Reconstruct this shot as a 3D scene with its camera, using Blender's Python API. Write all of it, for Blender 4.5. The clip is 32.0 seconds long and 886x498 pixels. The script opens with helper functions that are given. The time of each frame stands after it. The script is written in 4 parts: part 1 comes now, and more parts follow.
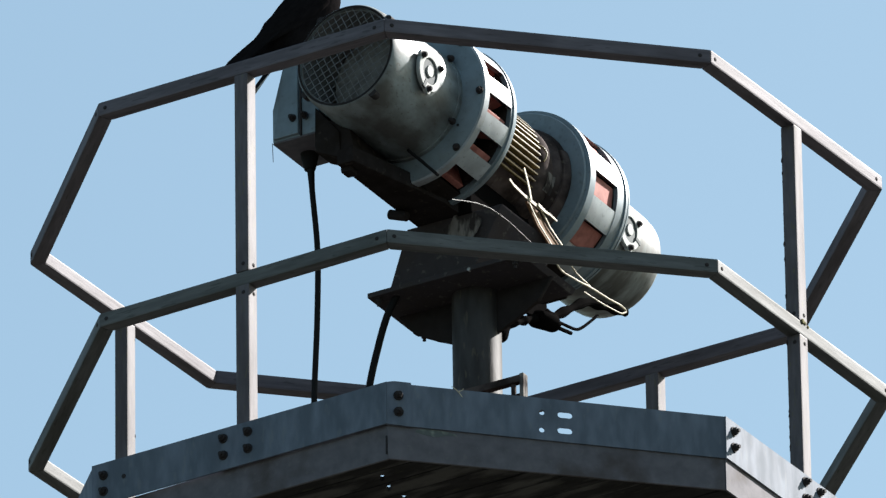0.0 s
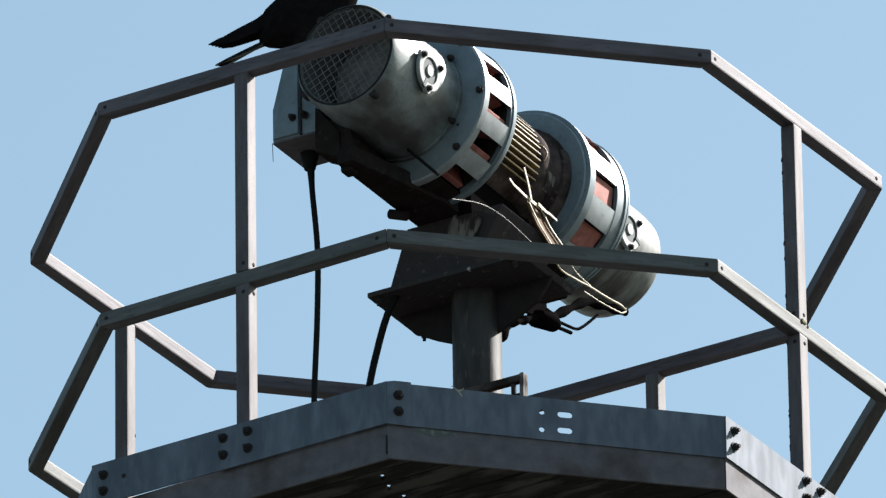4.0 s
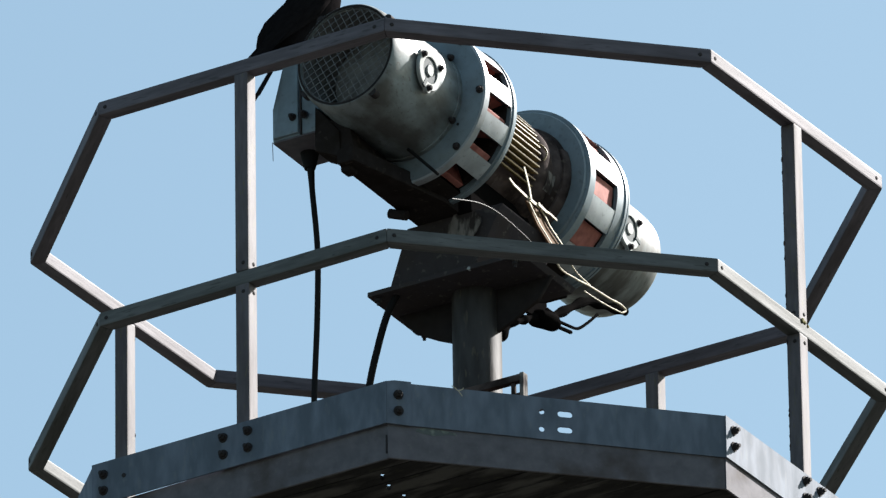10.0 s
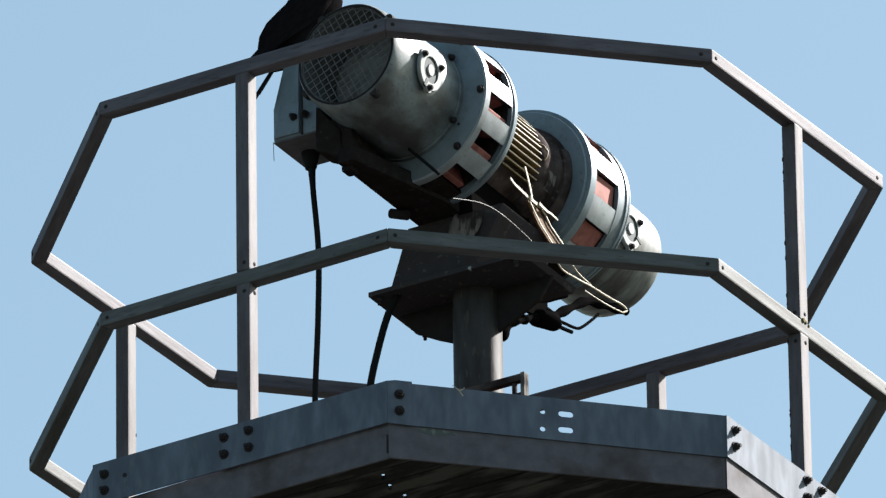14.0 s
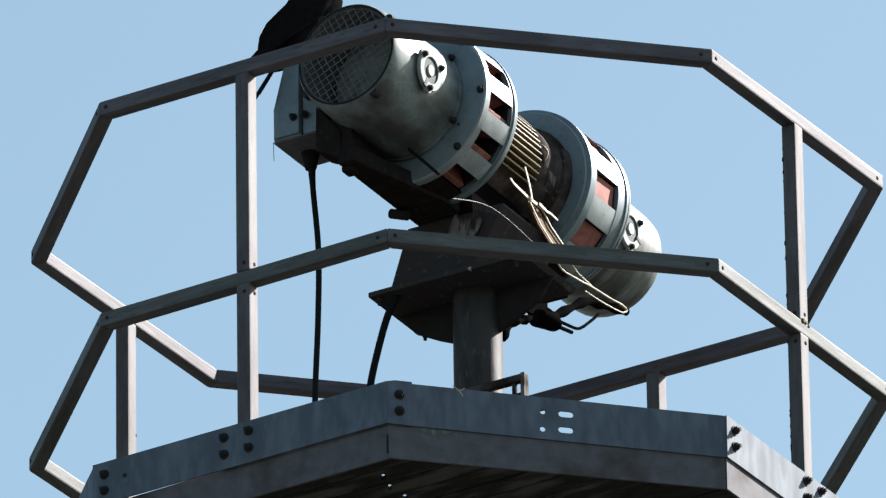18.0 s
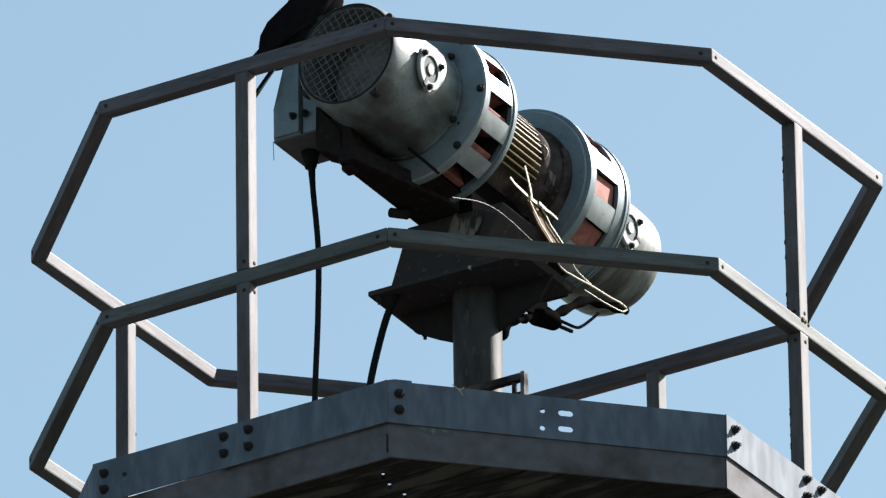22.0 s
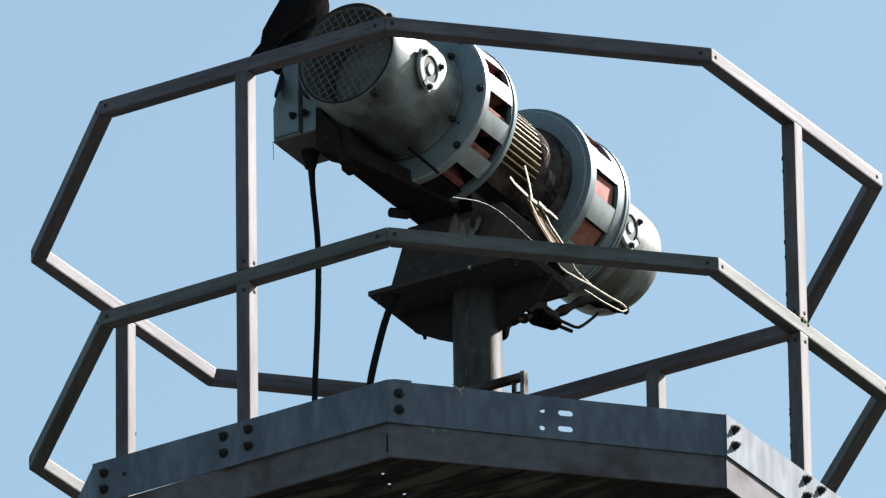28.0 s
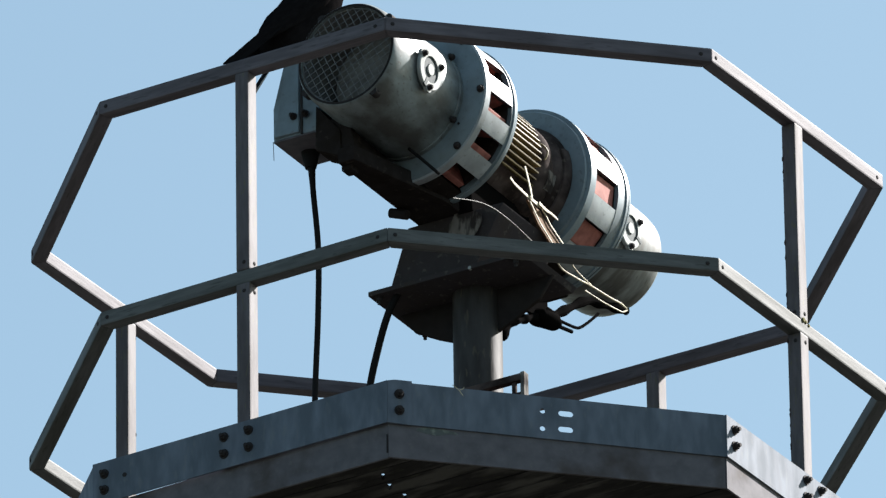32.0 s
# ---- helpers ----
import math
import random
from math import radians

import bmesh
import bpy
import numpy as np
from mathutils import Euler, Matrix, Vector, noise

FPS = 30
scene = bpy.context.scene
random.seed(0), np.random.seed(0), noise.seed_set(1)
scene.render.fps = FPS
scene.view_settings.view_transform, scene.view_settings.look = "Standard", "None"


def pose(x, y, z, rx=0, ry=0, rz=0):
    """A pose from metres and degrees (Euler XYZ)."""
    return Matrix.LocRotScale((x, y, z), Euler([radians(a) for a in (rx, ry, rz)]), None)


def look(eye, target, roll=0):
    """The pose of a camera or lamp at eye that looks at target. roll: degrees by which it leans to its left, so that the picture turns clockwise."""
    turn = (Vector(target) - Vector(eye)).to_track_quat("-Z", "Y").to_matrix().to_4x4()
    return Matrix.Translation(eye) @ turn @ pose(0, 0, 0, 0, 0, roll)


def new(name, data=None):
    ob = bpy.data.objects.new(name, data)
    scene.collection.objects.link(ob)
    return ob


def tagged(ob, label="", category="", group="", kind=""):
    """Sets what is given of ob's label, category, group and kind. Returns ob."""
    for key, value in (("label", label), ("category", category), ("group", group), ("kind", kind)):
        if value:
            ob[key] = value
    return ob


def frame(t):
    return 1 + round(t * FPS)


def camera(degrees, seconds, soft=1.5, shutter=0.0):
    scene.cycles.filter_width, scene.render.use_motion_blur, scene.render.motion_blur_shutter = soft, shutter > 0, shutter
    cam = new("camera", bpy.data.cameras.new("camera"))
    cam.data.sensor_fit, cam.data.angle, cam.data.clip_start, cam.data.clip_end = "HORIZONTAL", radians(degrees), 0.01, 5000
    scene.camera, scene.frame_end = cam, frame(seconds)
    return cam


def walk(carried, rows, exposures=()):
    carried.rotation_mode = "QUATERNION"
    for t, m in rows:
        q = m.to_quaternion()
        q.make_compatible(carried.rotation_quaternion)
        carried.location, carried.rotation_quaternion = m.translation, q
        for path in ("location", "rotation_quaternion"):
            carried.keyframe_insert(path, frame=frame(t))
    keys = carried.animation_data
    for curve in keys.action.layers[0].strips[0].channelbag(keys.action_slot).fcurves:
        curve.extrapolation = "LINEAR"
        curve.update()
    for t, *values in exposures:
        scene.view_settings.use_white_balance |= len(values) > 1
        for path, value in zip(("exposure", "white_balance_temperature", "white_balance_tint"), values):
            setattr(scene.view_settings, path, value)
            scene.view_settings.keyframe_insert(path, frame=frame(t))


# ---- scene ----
DECK = 16.23                      # height of the platform's top edge over the ground
EYE = Vector((0.0, -30.4248, DECK - 14.6268))
AHEAD = Vector((-0.000799, 0.889894, 0.456166))
RIGHT = Vector((0.999882, 0.0077, -0.013269))
UP = Vector((0.01532, -0.456102, 0.889796))
FOCAL = 22638.9                   # in units of the sway table below

cam = camera(3.9668, 32.0, soft=1.35)

# sway of the held camera: seconds, sideways, downwards
SWAY = [
    (0, 0, 2.06), (0.5, 0, 1.52), (1, 0, 1.25), (1.5, 0, 0.69), (2, 0, 0), (2.5, 0, 0),
    (3, 0, 0), (3.5, 0, 0.55), (5.5, -0.15, 2.34), (6, -0.15, 0.14), (6.5, 0, 0), (7, 0, 0),
    (7.5, 0, -0.15), (8, 0, 0), (8.5, 0, 0), (9, 0, 0), (9.5, 0, 0.27), (10, 0, 0.55),
    (10.5, 0, 0.55), (11, 0.55, 1.52), (11.5, 1.53, 1.24), (12, 1.53, 1.79), (12.5, 2.36, 1.52), (13, 1.67, 1.52),
    (13.5, 1.53, 1.11), (14, 1.53, 0.15), (14.5, 1.66, 1.52), (16.5, 1.25, 2.91), (17, 1.53, 1.52), (17.5, 1.53, 1.52),
    (18, 1.53, 0.56), (18.5, 1.1, 1.52), (19, 1.11, 1.52), (19.5, 1.38, 0), (20, 0.41, 1.52), (20.5, 1.39, 0.56),
    (21, 1.53, 0), (21.5, 1.53, -0.42), (22, 1.25, -1.28), (22.5, 0.83, -0.15), (23, 0.27, 0), (23.5, 1.53, 0.28),
    (24, 1.39, 1.25), (24.5, 1.53, 0), (25, 1.53, -0.99), (25.5, 0.27, 0.14), (27.5, 1.11, -1.55), (28, 0.96, -1.69),
    (28.5, 0.55, -1.83), (29, 0.14, -2.65), (29.5, 0, -2.67), (30, 0, -3.08), (30.5, 0.14, -3.08), (31, 0, -2.81),
    (31.5, 0.41, -1.55), (32, 1.39, -0.57),
]


def held(dx, dy):
    """The camera's pose, turned by a small sideways and upward sway."""
    ahead = (AHEAD - RIGHT * (dx / FOCAL) + UP * (dy / FOCAL)).normalized()
    right = (RIGHT - ahead * RIGHT.dot(ahead)).normalized()
    up = right.cross(ahead)
    m = Matrix((right, up, -ahead)).transposed().to_4x4()
    m.translation = EYE
    return m


walk(cam, [(t, held(dx, dy)) for t, dx, dy in SWAY])

# ---- light ----
SUN_AZ, SUN_EL = 29.0, 40.0       # degrees, from +x turning left; over the horizon
world = bpy.data.worlds.new("sky")
scene.world = world
world.use_nodes = True
wn = world.node_tree
sky = wn.nodes.new("ShaderNodeTexSky")
sky.sky_type = "NISHITA"
sky.sun_disc = False
sky.sun_elevation = radians(SUN_EL)
sky.sun_rotation = radians(90 - SUN_AZ)
sky.air_density, sky.dust_density, sky.ozone_density = 1.0, 1.5, 0.3
haze = wn.nodes.new("ShaderNodeMix")
haze.data_type, haze.blend_type = "RGBA", "MULTIPLY"
haze.inputs["Factor"].default_value = 1.0
haze.inputs["B"].default_value = (0.932, 1.03, 0.916, 1)
wn.links.new(sky.outputs[0], haze.inputs["A"])
wn.links.new(haze.outputs["Result"], wn.nodes["Background"].inputs[0])
wn.nodes["Background"].inputs[1].default_value = 0.05
sun_data = bpy.data.lights.new("sun", "SUN")
sun_data.energy, sun_data.angle, sun_data.color = 4.3, radians(0.53), (1.0, 0.96, 0.93)
sun = new("sun", sun_data)
sd = Vector((math.cos(radians(SUN_EL)) * math.cos(radians(SUN_AZ)), math.cos(radians(SUN_EL)) * math.sin(radians(SUN_AZ)), math.sin(radians(SUN_EL))))
sun.matrix_world = look(Vector((0, 0, 40)) + sd * 20, (0, 0, 40))


scene.view_settings.exposure = 1.95


# ---- materials ----
def material(name, color, rough=0.5, metal=0.0, spec=0.5, stain=None, stain_amount=0.0, grain=60.0, blotch=7.0, vary=0.15, bump=0.1, stretch=(1, 1, 1), speck=None, speck_amount=0.0, spread=(0.45, 0.68)):
    """A surface with fine grain, larger blotches, stains of a second colour and fine relief."""
    m = bpy.data.materials.new(name)
    m.use_nodes = True
    t = m.node_tree
    n, l = t.nodes, t.links
    b = n["Principled BSDF"]
    b.inputs["Metallic"].default_value = metal
    b.inputs["Specular IOR Level"].default_value = spec
    tc = n.new("ShaderNodeTexCoord")
    mp = n.new("ShaderNodeMapping")
    mp.inputs["Scale"].default_value = stretch
    l.new(tc.outputs["Object"], mp.inputs[0])
    info = n.new("ShaderNodeObjectInfo")
    add = n.new("ShaderNodeVectorMath")
    add.operation = "ADD"
    mul = n.new("ShaderNodeVectorMath")
    mul.operation = "SCALE"
    comb = n.new("ShaderNodeCombineXYZ")
    for i in range(3):
        l.new(info.outputs["Random"], comb.inputs[i])
    l.new(comb.outputs[0], mul.inputs[0])
    mul.inputs["Scale"].default_value = 13.0
    l.new(mp.outputs[0], add.inputs[0])
    l.new(mul.outputs[0], add.inputs[1])

    def tex(scale, detail):
        x = n.new("ShaderNodeTexNoise")
        x.inputs["Scale"].default_value, x.inputs["Detail"].default_value = scale, detail
        l.new(add.outputs[0], x.inputs["Vector"])
        return x

    fine, broad = tex(grain, 4), tex(blotch, 6)
    hsv = n.new("ShaderNodeHueSaturation")
    hsv.inputs["Color"].default_value = (*color, 1)
    mixv = n.new("ShaderNodeMath")
    mixv.operation = "MULTIPLY_ADD"
    l.new(fine.outputs["Fac"], mixv.inputs[0])
    mixv.inputs[1].default_value, mixv.inputs[2].default_value = 2 * vary, 1 - vary
    l.new(mixv.outputs[0], hsv.inputs["Value"])
    out = hsv.outputs[0]

    def overlay(col, source, lo, hi, amount):
        nonlocal out
        ramp = n.new("ShaderNodeMapRange")
        ramp.inputs["From Min"].default_value, ramp.inputs["From Max"].default_value = lo, hi
        ramp.inputs["To Max"].default_value = amount
        l.new(source, ramp.inputs["Value"])
        mx = n.new("ShaderNodeMix")
        mx.data_type = "RGBA"
        l.new(ramp.outputs[0], mx.inputs["Factor"])
        l.new(out, mx.inputs["A"])
        mx.inputs["B"].default_value = (*col, 1)
        out = mx.outputs["Result"]

    if stain:
        overlay(stain, broad.outputs["Fac"], *spread, stain_amount)
    if speck:
        overlay(speck, tex(grain * 1.7, 2).outputs["Fac"], 0.62, 0.70, speck_amount)
    l.new(out, b.inputs["Base Color"])
    rr = n.new("ShaderNodeMapRange")
    rr.inputs["To Min"].default_value, rr.inputs["To Max"].default_value = max(rough - 0.12, 0.05), min(rough + 0.12, 1)
    l.new(broad.outputs["Fac"], rr.inputs["Value"])
    l.new(rr.outputs[0], b.inputs["Roughness"])
    if bump:
        bp = n.new("ShaderNodeBump")
        bp.inputs["Strength"].default_value, bp.inputs["Distance"].default_value = bump, 0.004
        l.new(fine.outputs["Fac"], bp.inputs["Height"])
        l.new(bp.outputs[0], b.inputs["Normal"])
    return m


RAIL = material("weathered_galvanised_tube", (0.100, 0.091, 0.105), 0.62, 0.0, spec=0.17, stain=(0.046, 0.037, 0.042), stain_amount=0.7, grain=90, blotch=16, vary=0.5, bump=0.15, stretch=(0.14, 1, 1), speck=(0.03, 0.027, 0.027), speck_amount=0.5)
ALGAE = material("green_tinged_galvanised_tube", (0.096, 0.100, 0.101), 0.62, 0.0, spec=0.17, stain=(0.040, 0.043, 0.038), stain_amount=0.7, grain=90, blotch=16, vary=0.5, bump=0.15, stretch=(0.14, 1, 1), speck=(0.03, 0.03, 0.026), speck_amount=0.5)
POST = material("weathered_galvanised_post", (0.092, 0.084, 0.093), 0.62, 0.0, spec=0.19, stain=(0.05, 0.04, 0.042), stain_amount=0.6, grain=90, blotch=16, vary=0.45, bump=0.15, stretch=(1, 1, 0.2), speck=(0.105, 0.10, 0.06), speck_amount=0.65)
FASCIA = material("galvanised_sheet", (0.112, 0.134, 0.170), 0.6, 0.0, spec=0.09, stain=(0.075, 0.092, 0.116), stain_amount=0.8, spread=(0.42, 0.62), grain=22, blotch=14, vary=0.45, bump=0.06, stretch=(1.6, 1.6, 0.5), speck=(0.14, 0.155, 0.165), speck_amount=0.35)
BAND = material("weathered_steel_channel", (0.100, 0.096, 0.108), 0.7, 0.0, spec=0.1, stain=(0.055, 0.045, 0.043), stain_amount=0.75, grain=30, blotch=5, vary=0.4, bump=0.2, speck=(0.16, 0.16, 0.15), speck_amount=0.18, spread=(0.52, 0.62))
WOOD = material("dark_weathered_board", (0.022, 0.0206, 0.0205), 0.9, 0, spec=0.05, stain=(0.078, 0.074, 0.070), stain_amount=0.85, grain=40, blotch=15, vary=0.6, bump=0.6, stretch=(0.3, 1, 1), spread=(0.52, 0.64), speck=(0.045, 0.045, 0.032), speck_amount=0.5)
PAINT = material("chalky_grey_blue_paint", (0.172, 0.208, 0.218), 0.45, 0.0, stain=(0.042, 0.040, 0.036), stain_amount=0.84, grain=60, blotch=11, vary=0.35, bump=0.14, stretch=(1, 0.6, 1), speck=(0.05, 0.042, 0.034), speck_amount=0.55, spread=(0.39, 0.62))
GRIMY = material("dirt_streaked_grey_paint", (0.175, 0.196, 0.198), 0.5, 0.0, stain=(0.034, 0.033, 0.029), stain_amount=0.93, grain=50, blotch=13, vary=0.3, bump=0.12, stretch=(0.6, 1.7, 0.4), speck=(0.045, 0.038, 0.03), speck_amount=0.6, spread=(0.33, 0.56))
FLANGE = material("clean_grey_blue_paint", (0.130, 0.172, 0.198), 0.45, 0.0, spec=0.4, stain=(0.075, 0.090, 0.1), stain_amount=0.75, grain=45, blotch=10, vary=0.15, bump=0.06, speck=(0.05, 0.045, 0.04), speck_amount=0.3)
# lighter copy of the grey-blue paint, with light on bars and rim painted in
LITPAINT = material("drum_paint_lightened_as_lit", (0.275, 0.305, 0.325), 0.42, 0.0, spec=0.5, stain=(0.13, 0.142, 0.15), stain_amount=0.6, grain=45, blotch=12, vary=0.15, bump=0.06, speck=(0.06, 0.05, 0.042), speck_amount=0.35)
RED = material("faded_red_rotor", (0.33, 0.126, 0.105), 0.7, 0.0, spec=0.2, stain=(0.15, 0.05, 0.042), stain_amount=0.7, blotch=22, vary=0.3)
DARK = material("dark_grimy_iron", (0.025, 0.0225, 0.0228), 0.9, 0.0, spec=0.0, stain=(0.026, 0.021, 0.019), stain_amount=0.7, grain=35, blotch=14, vary=0.35, bump=0.4)
# dark iron whose colour holds both grime and shade low on the siren
GRIMESHADE = material("iron_dark_for_grime_and_shade", (0.023, 0.0198, 0.019), 0.9, 0.0, spec=0.0, stain=(0.017, 0.014, 0.012), stain_amount=0.8, grain=30, blotch=16, vary=0.4, bump=0.5, speck=(0.055, 0.047, 0.04), speck_amount=0.5)
SADDLE = material("lichen_spotted_iron", (0.046, 0.042, 0.045), 0.9, 0.0, spec=0.0, stain=(0.048, 0.042, 0.039), stain_amount=0.7, grain=34, blotch=11, bump=0.35, speck=(0.11, 0.105, 0.095), speck_amount=0.5)
LINING = material("dark_intake_paint", (0.16, 0.158, 0.156), 0.6, 0.0, stain=(0.05, 0.05, 0.05), stain_amount=0.7)
CONE = material("dull_intake_paint", (0.16, 0.155, 0.147), 0.75, 0.0, spec=0.15, stain=(0.075, 0.07, 0.066), stain_amount=0.8, blotch=20)
BOLT = material("dark_bolt_steel", (0.030, 0.027, 0.028), 0.75, 0.0, spec=0.08)
FIN = material("cream_grey_motor_paint", (0.14, 0.108, 0.048), 0.55, 0.0, spec=0.2, stain=(0.05, 0.036, 0.02), stain_amount=0.75)
RUST = material("rusty_brown_iron", (0.072, 0.057, 0.054), 0.85, 0.0, spec=0.03, stain=(0.020, 0.015, 0.014), stain_amount=0.9, grain=30, blotch=12, vary=0.5, bump=0.8, speck=(0.13, 0.11, 0.095), speck_amount=0.35, spread=(0.42, 0.58))
POLE = material("grey_mast_paint", (0.038, 0.036, 0.0365), 0.6, 0.0, spec=0.2, stain=(0.016, 0.0135, 0.0125), stain_amount=0.85, grain=45, blotch=22, vary=0.5, bump=0.3, stretch=(1, 0.22, 1), speck=(0.10, 0.085, 0.06), speck_amount=0.4, spread=(0.42, 0.62))
MESHWIRE = material("pale_grille_wire", (0.115, 0.115, 0.113), 0.5, 0.2)
# near-black iron: the shade under the siren is put into its colour
SHADEIRON = material("iron_blackened_for_shade", (0.005, 0.0047, 0.0047), 0.9, 0.0, spec=0.0, bump=0.3)
GREYWIRE = material("weathered_grey_wire", (0.075, 0.073, 0.068), 0.6, 0.0, spec=0.2, bump=0.02)
RUBBER = material("black_cable_rubber", (0.012, 0.012, 0.0125), 0.7, 0.0, spec=0.05, bump=0.02)
WHITECABLE = material("pale_cream_cable", (0.40, 0.365, 0.26), 0.55, 0.0, spec=0.25, stain=(0.2, 0.17, 0.11), stain_amount=0.7, blotch=40, bump=0.02)
BADGE = material("white_enamel", (0.27, 0.285, 0.28), 0.4, 0.0, stain=(0.2, 0.21, 0.2), stain_amount=0.4)
FEATHER = material("black_feather", (0.0092, 0.0082, 0.0086), 0.9, 0.0, spec=0.0, grain=90, blotch=30, vary=0.5, bump=0.4, stretch=(0.4, 1, 1))
HORN = material("black_horn", (0.007, 0.0065, 0.007), 0.8, 0.0, spec=0.05)
QUILL = material("glossy_black_flight_feather", (0.0075, 0.007, 0.0075), 0.45, 0.0, spec=0.09, grain=60, blotch=20, vary=0.4, bump=0.2, stretch=(0.1, 1, 1))
SEALANT = material("pale_greenish_sealant", (0.17, 0.19, 0.165), 0.8, 0.0, spec=0.1, stain=(0.08, 0.09, 0.09), stain_amount=0.9, blotch=40, spread=(0.4, 0.55))
STRAWMAT = material("dry_straw", (0.42, 0.38, 0.27), 0.7, 0.0, spec=0.2)
RECESS = material("teal_grey_recess", (0.045, 0.058, 0.062), 0.6, 0.0, spec=0.2)
PEELING = material("peeling_pale_paint_on_iron", (0.15, 0.14, 0.13), 0.85, 0.0, spec=0.05, stain=(0.032, 0.027, 0.026), stain_amount=0.97, grain=60, blotch=55, vary=0.5, bump=0.8, spread=(0.42, 0.56), stretch=(1, 1, 0.35))
RIBBON = material("brown_cable_sheath", (0.12, 0.068, 0.034), 0.7, 0.0, spec=0.1)
GRASS = material("grass_ground", (0.042, 0.0446, 0.040), 0.95, 0, spec=0.1, stain=(0.054, 0.053, 0.047), stain_amount=0.6, grain=3, blotch=0.3, vary=0.3)


# ---- building helpers ----
def thing(name, m, label, category, group="", kind=""):
    ob = new(name)
    ob.empty_display_size = 0.05
    ob.matrix_basis = m
    return tagged(ob, label, category, group, kind)


def part(name, bm, mat, parent, label="", smooth=False, m=None):
    me = bpy.data.meshes.new(name)
    bm.normal_update()
    bm.to_mesh(me)
    bm.free()
    me.materials.append(mat)
    if smooth:
        me.shade_smooth()
        me.set_sharp_from_angle(angle=radians(40))
    ob = new(name, me)
    ob.parent = parent
    if m is not None:
        ob.matrix_basis = m
    return tagged(ob, label) if label else ob


def twin(ob, m, parent=None):
    """Another object on the same mesh."""
    o = ob.copy()
    scene.collection.objects.link(o)
    o.parent = parent or ob.parent
    o.matrix_basis = m
    return o


def box(sx, sy, sz, bevel=0.003, at=(0, 0, 0), bm=None):
    b = bmesh.new()
    bmesh.ops.create_cube(b, size=1)
    bmesh.ops.scale(b, vec=(sx, sy, sz), verts=b.verts)
    if bevel:
        bmesh.ops.bevel(b, geom=b.edges[:], offset=bevel, segments=2, affect="EDGES", profile=0.7)
    bmesh.ops.translate(b, vec=at, verts=b.verts)
    return b if bm is None else join(bm, b)


def join(a, b):
    """Adds bmesh b to bmesh a."""
    me = bpy.data.meshes.new("tmp")
    b.to_mesh(me)
    b.free()
    a.from_mesh(me)
    bpy.data.meshes.remove(me)
    return a


def moved(b, m):
    bmesh.ops.transform(b, matrix=m, verts=b.verts)
    return b


def prism(corners, bevel=0.003):
    """A closed solid from two rings of corners of equal count."""
    b = bmesh.new()
    n = len(corners) // 2
    v = [b.verts.new(c) for c in corners]
    b.faces.new(v[:n][::-1])
    b.faces.new(v[n:])
    for i in range(n):
        j = (i + 1) % n
        b.faces.new((v[i], v[j], v[n + j], v[n + i]))
    bmesh.ops.recalc_face_normals(b, faces=b.faces)
    if bevel:
        bmesh.ops.bevel(b, geom=b.edges[:], offset=bevel, segments=2, affect="EDGES", profile=0.7)
    return b


def lathe(profile, seg=64, start=0.0, turn=360.0):
    """A solid of revolution round the local y axis; profile of (y, r), closed where r is 0."""
    b = bmesh.new()
    rings = []
    full = turn >= 359.9
    count = seg if full else seg + 1
    for y, r in profile:
        if r < 1e-6:
            rings.append([b.verts.new((0, y, 0))])
        else:
            rings.append([b.verts.new((r * math.cos(radians(start + turn * i / seg)), y, r * math.sin(radians(start + turn * i / seg)))) for i in range(count)])
    for a, c in zip(rings, rings[1:]):
        for i in range(seg):
            j = (i + 1) % count
            f = [a[i % len(a)], a[j % len(a)], c[j % len(c)], c[i % len(c)]]
            f = list(dict.fromkeys(f))
            if len(f) > 2:
                b.faces.new(f)
    bmesh.ops.recalc_face_normals(b, faces=b.faces)
    return b


def tube(points, radius, seg=10, bevel_ends=True):
    """A round rod or cable along a smooth line through the points."""
    pts = [Vector(p) for p in points]
    line = []
    if len(pts) == 2:
        line = pts
    else:
        for i in range(len(pts) - 1):
            p0, p1, p2, p3 = pts[max(i - 1, 0)], pts[i], pts[i + 1], pts[min(i + 2, len(pts) - 1)]
            for k in range(8):
                t = k / 8
                line.append(0.5 * ((2 * p1) + (p2 - p0) * t + (2 * p0 - 5 * p1 + 4 * p2 - p3) * t * t + (3 * p1 - p0 - 3 * p2 + p3) * t ** 3))
        line.append(pts[-1])
    b = bmesh.new()
    rings, side = [], None
    for i, p in enumerate(line):
        d = (line[min(i + 1, len(line) - 1)] - line[max(i - 1, 0)]).normalized()
        side = (side - d * side.dot(d)).normalized() if side is not None else d.orthogonal().normalized()
        other = d.cross(side)
        r = radius(i / (len(line) - 1)) if callable(radius) else radius
        rings.append([b.verts.new(p + (side * math.cos(2 * math.pi * k / seg) + other * math.sin(2 * math.pi * k / seg)) * r) for k in range(seg)])
    for a, c in zip(rings, rings[1:]):
        for k in range(seg):
            b.faces.new((a[k], a[(k + 1) % seg], c[(k + 1) % seg], c[k]))
    b.faces.new(rings[0][::-1])
    b.faces.new(rings[-1])
    return b


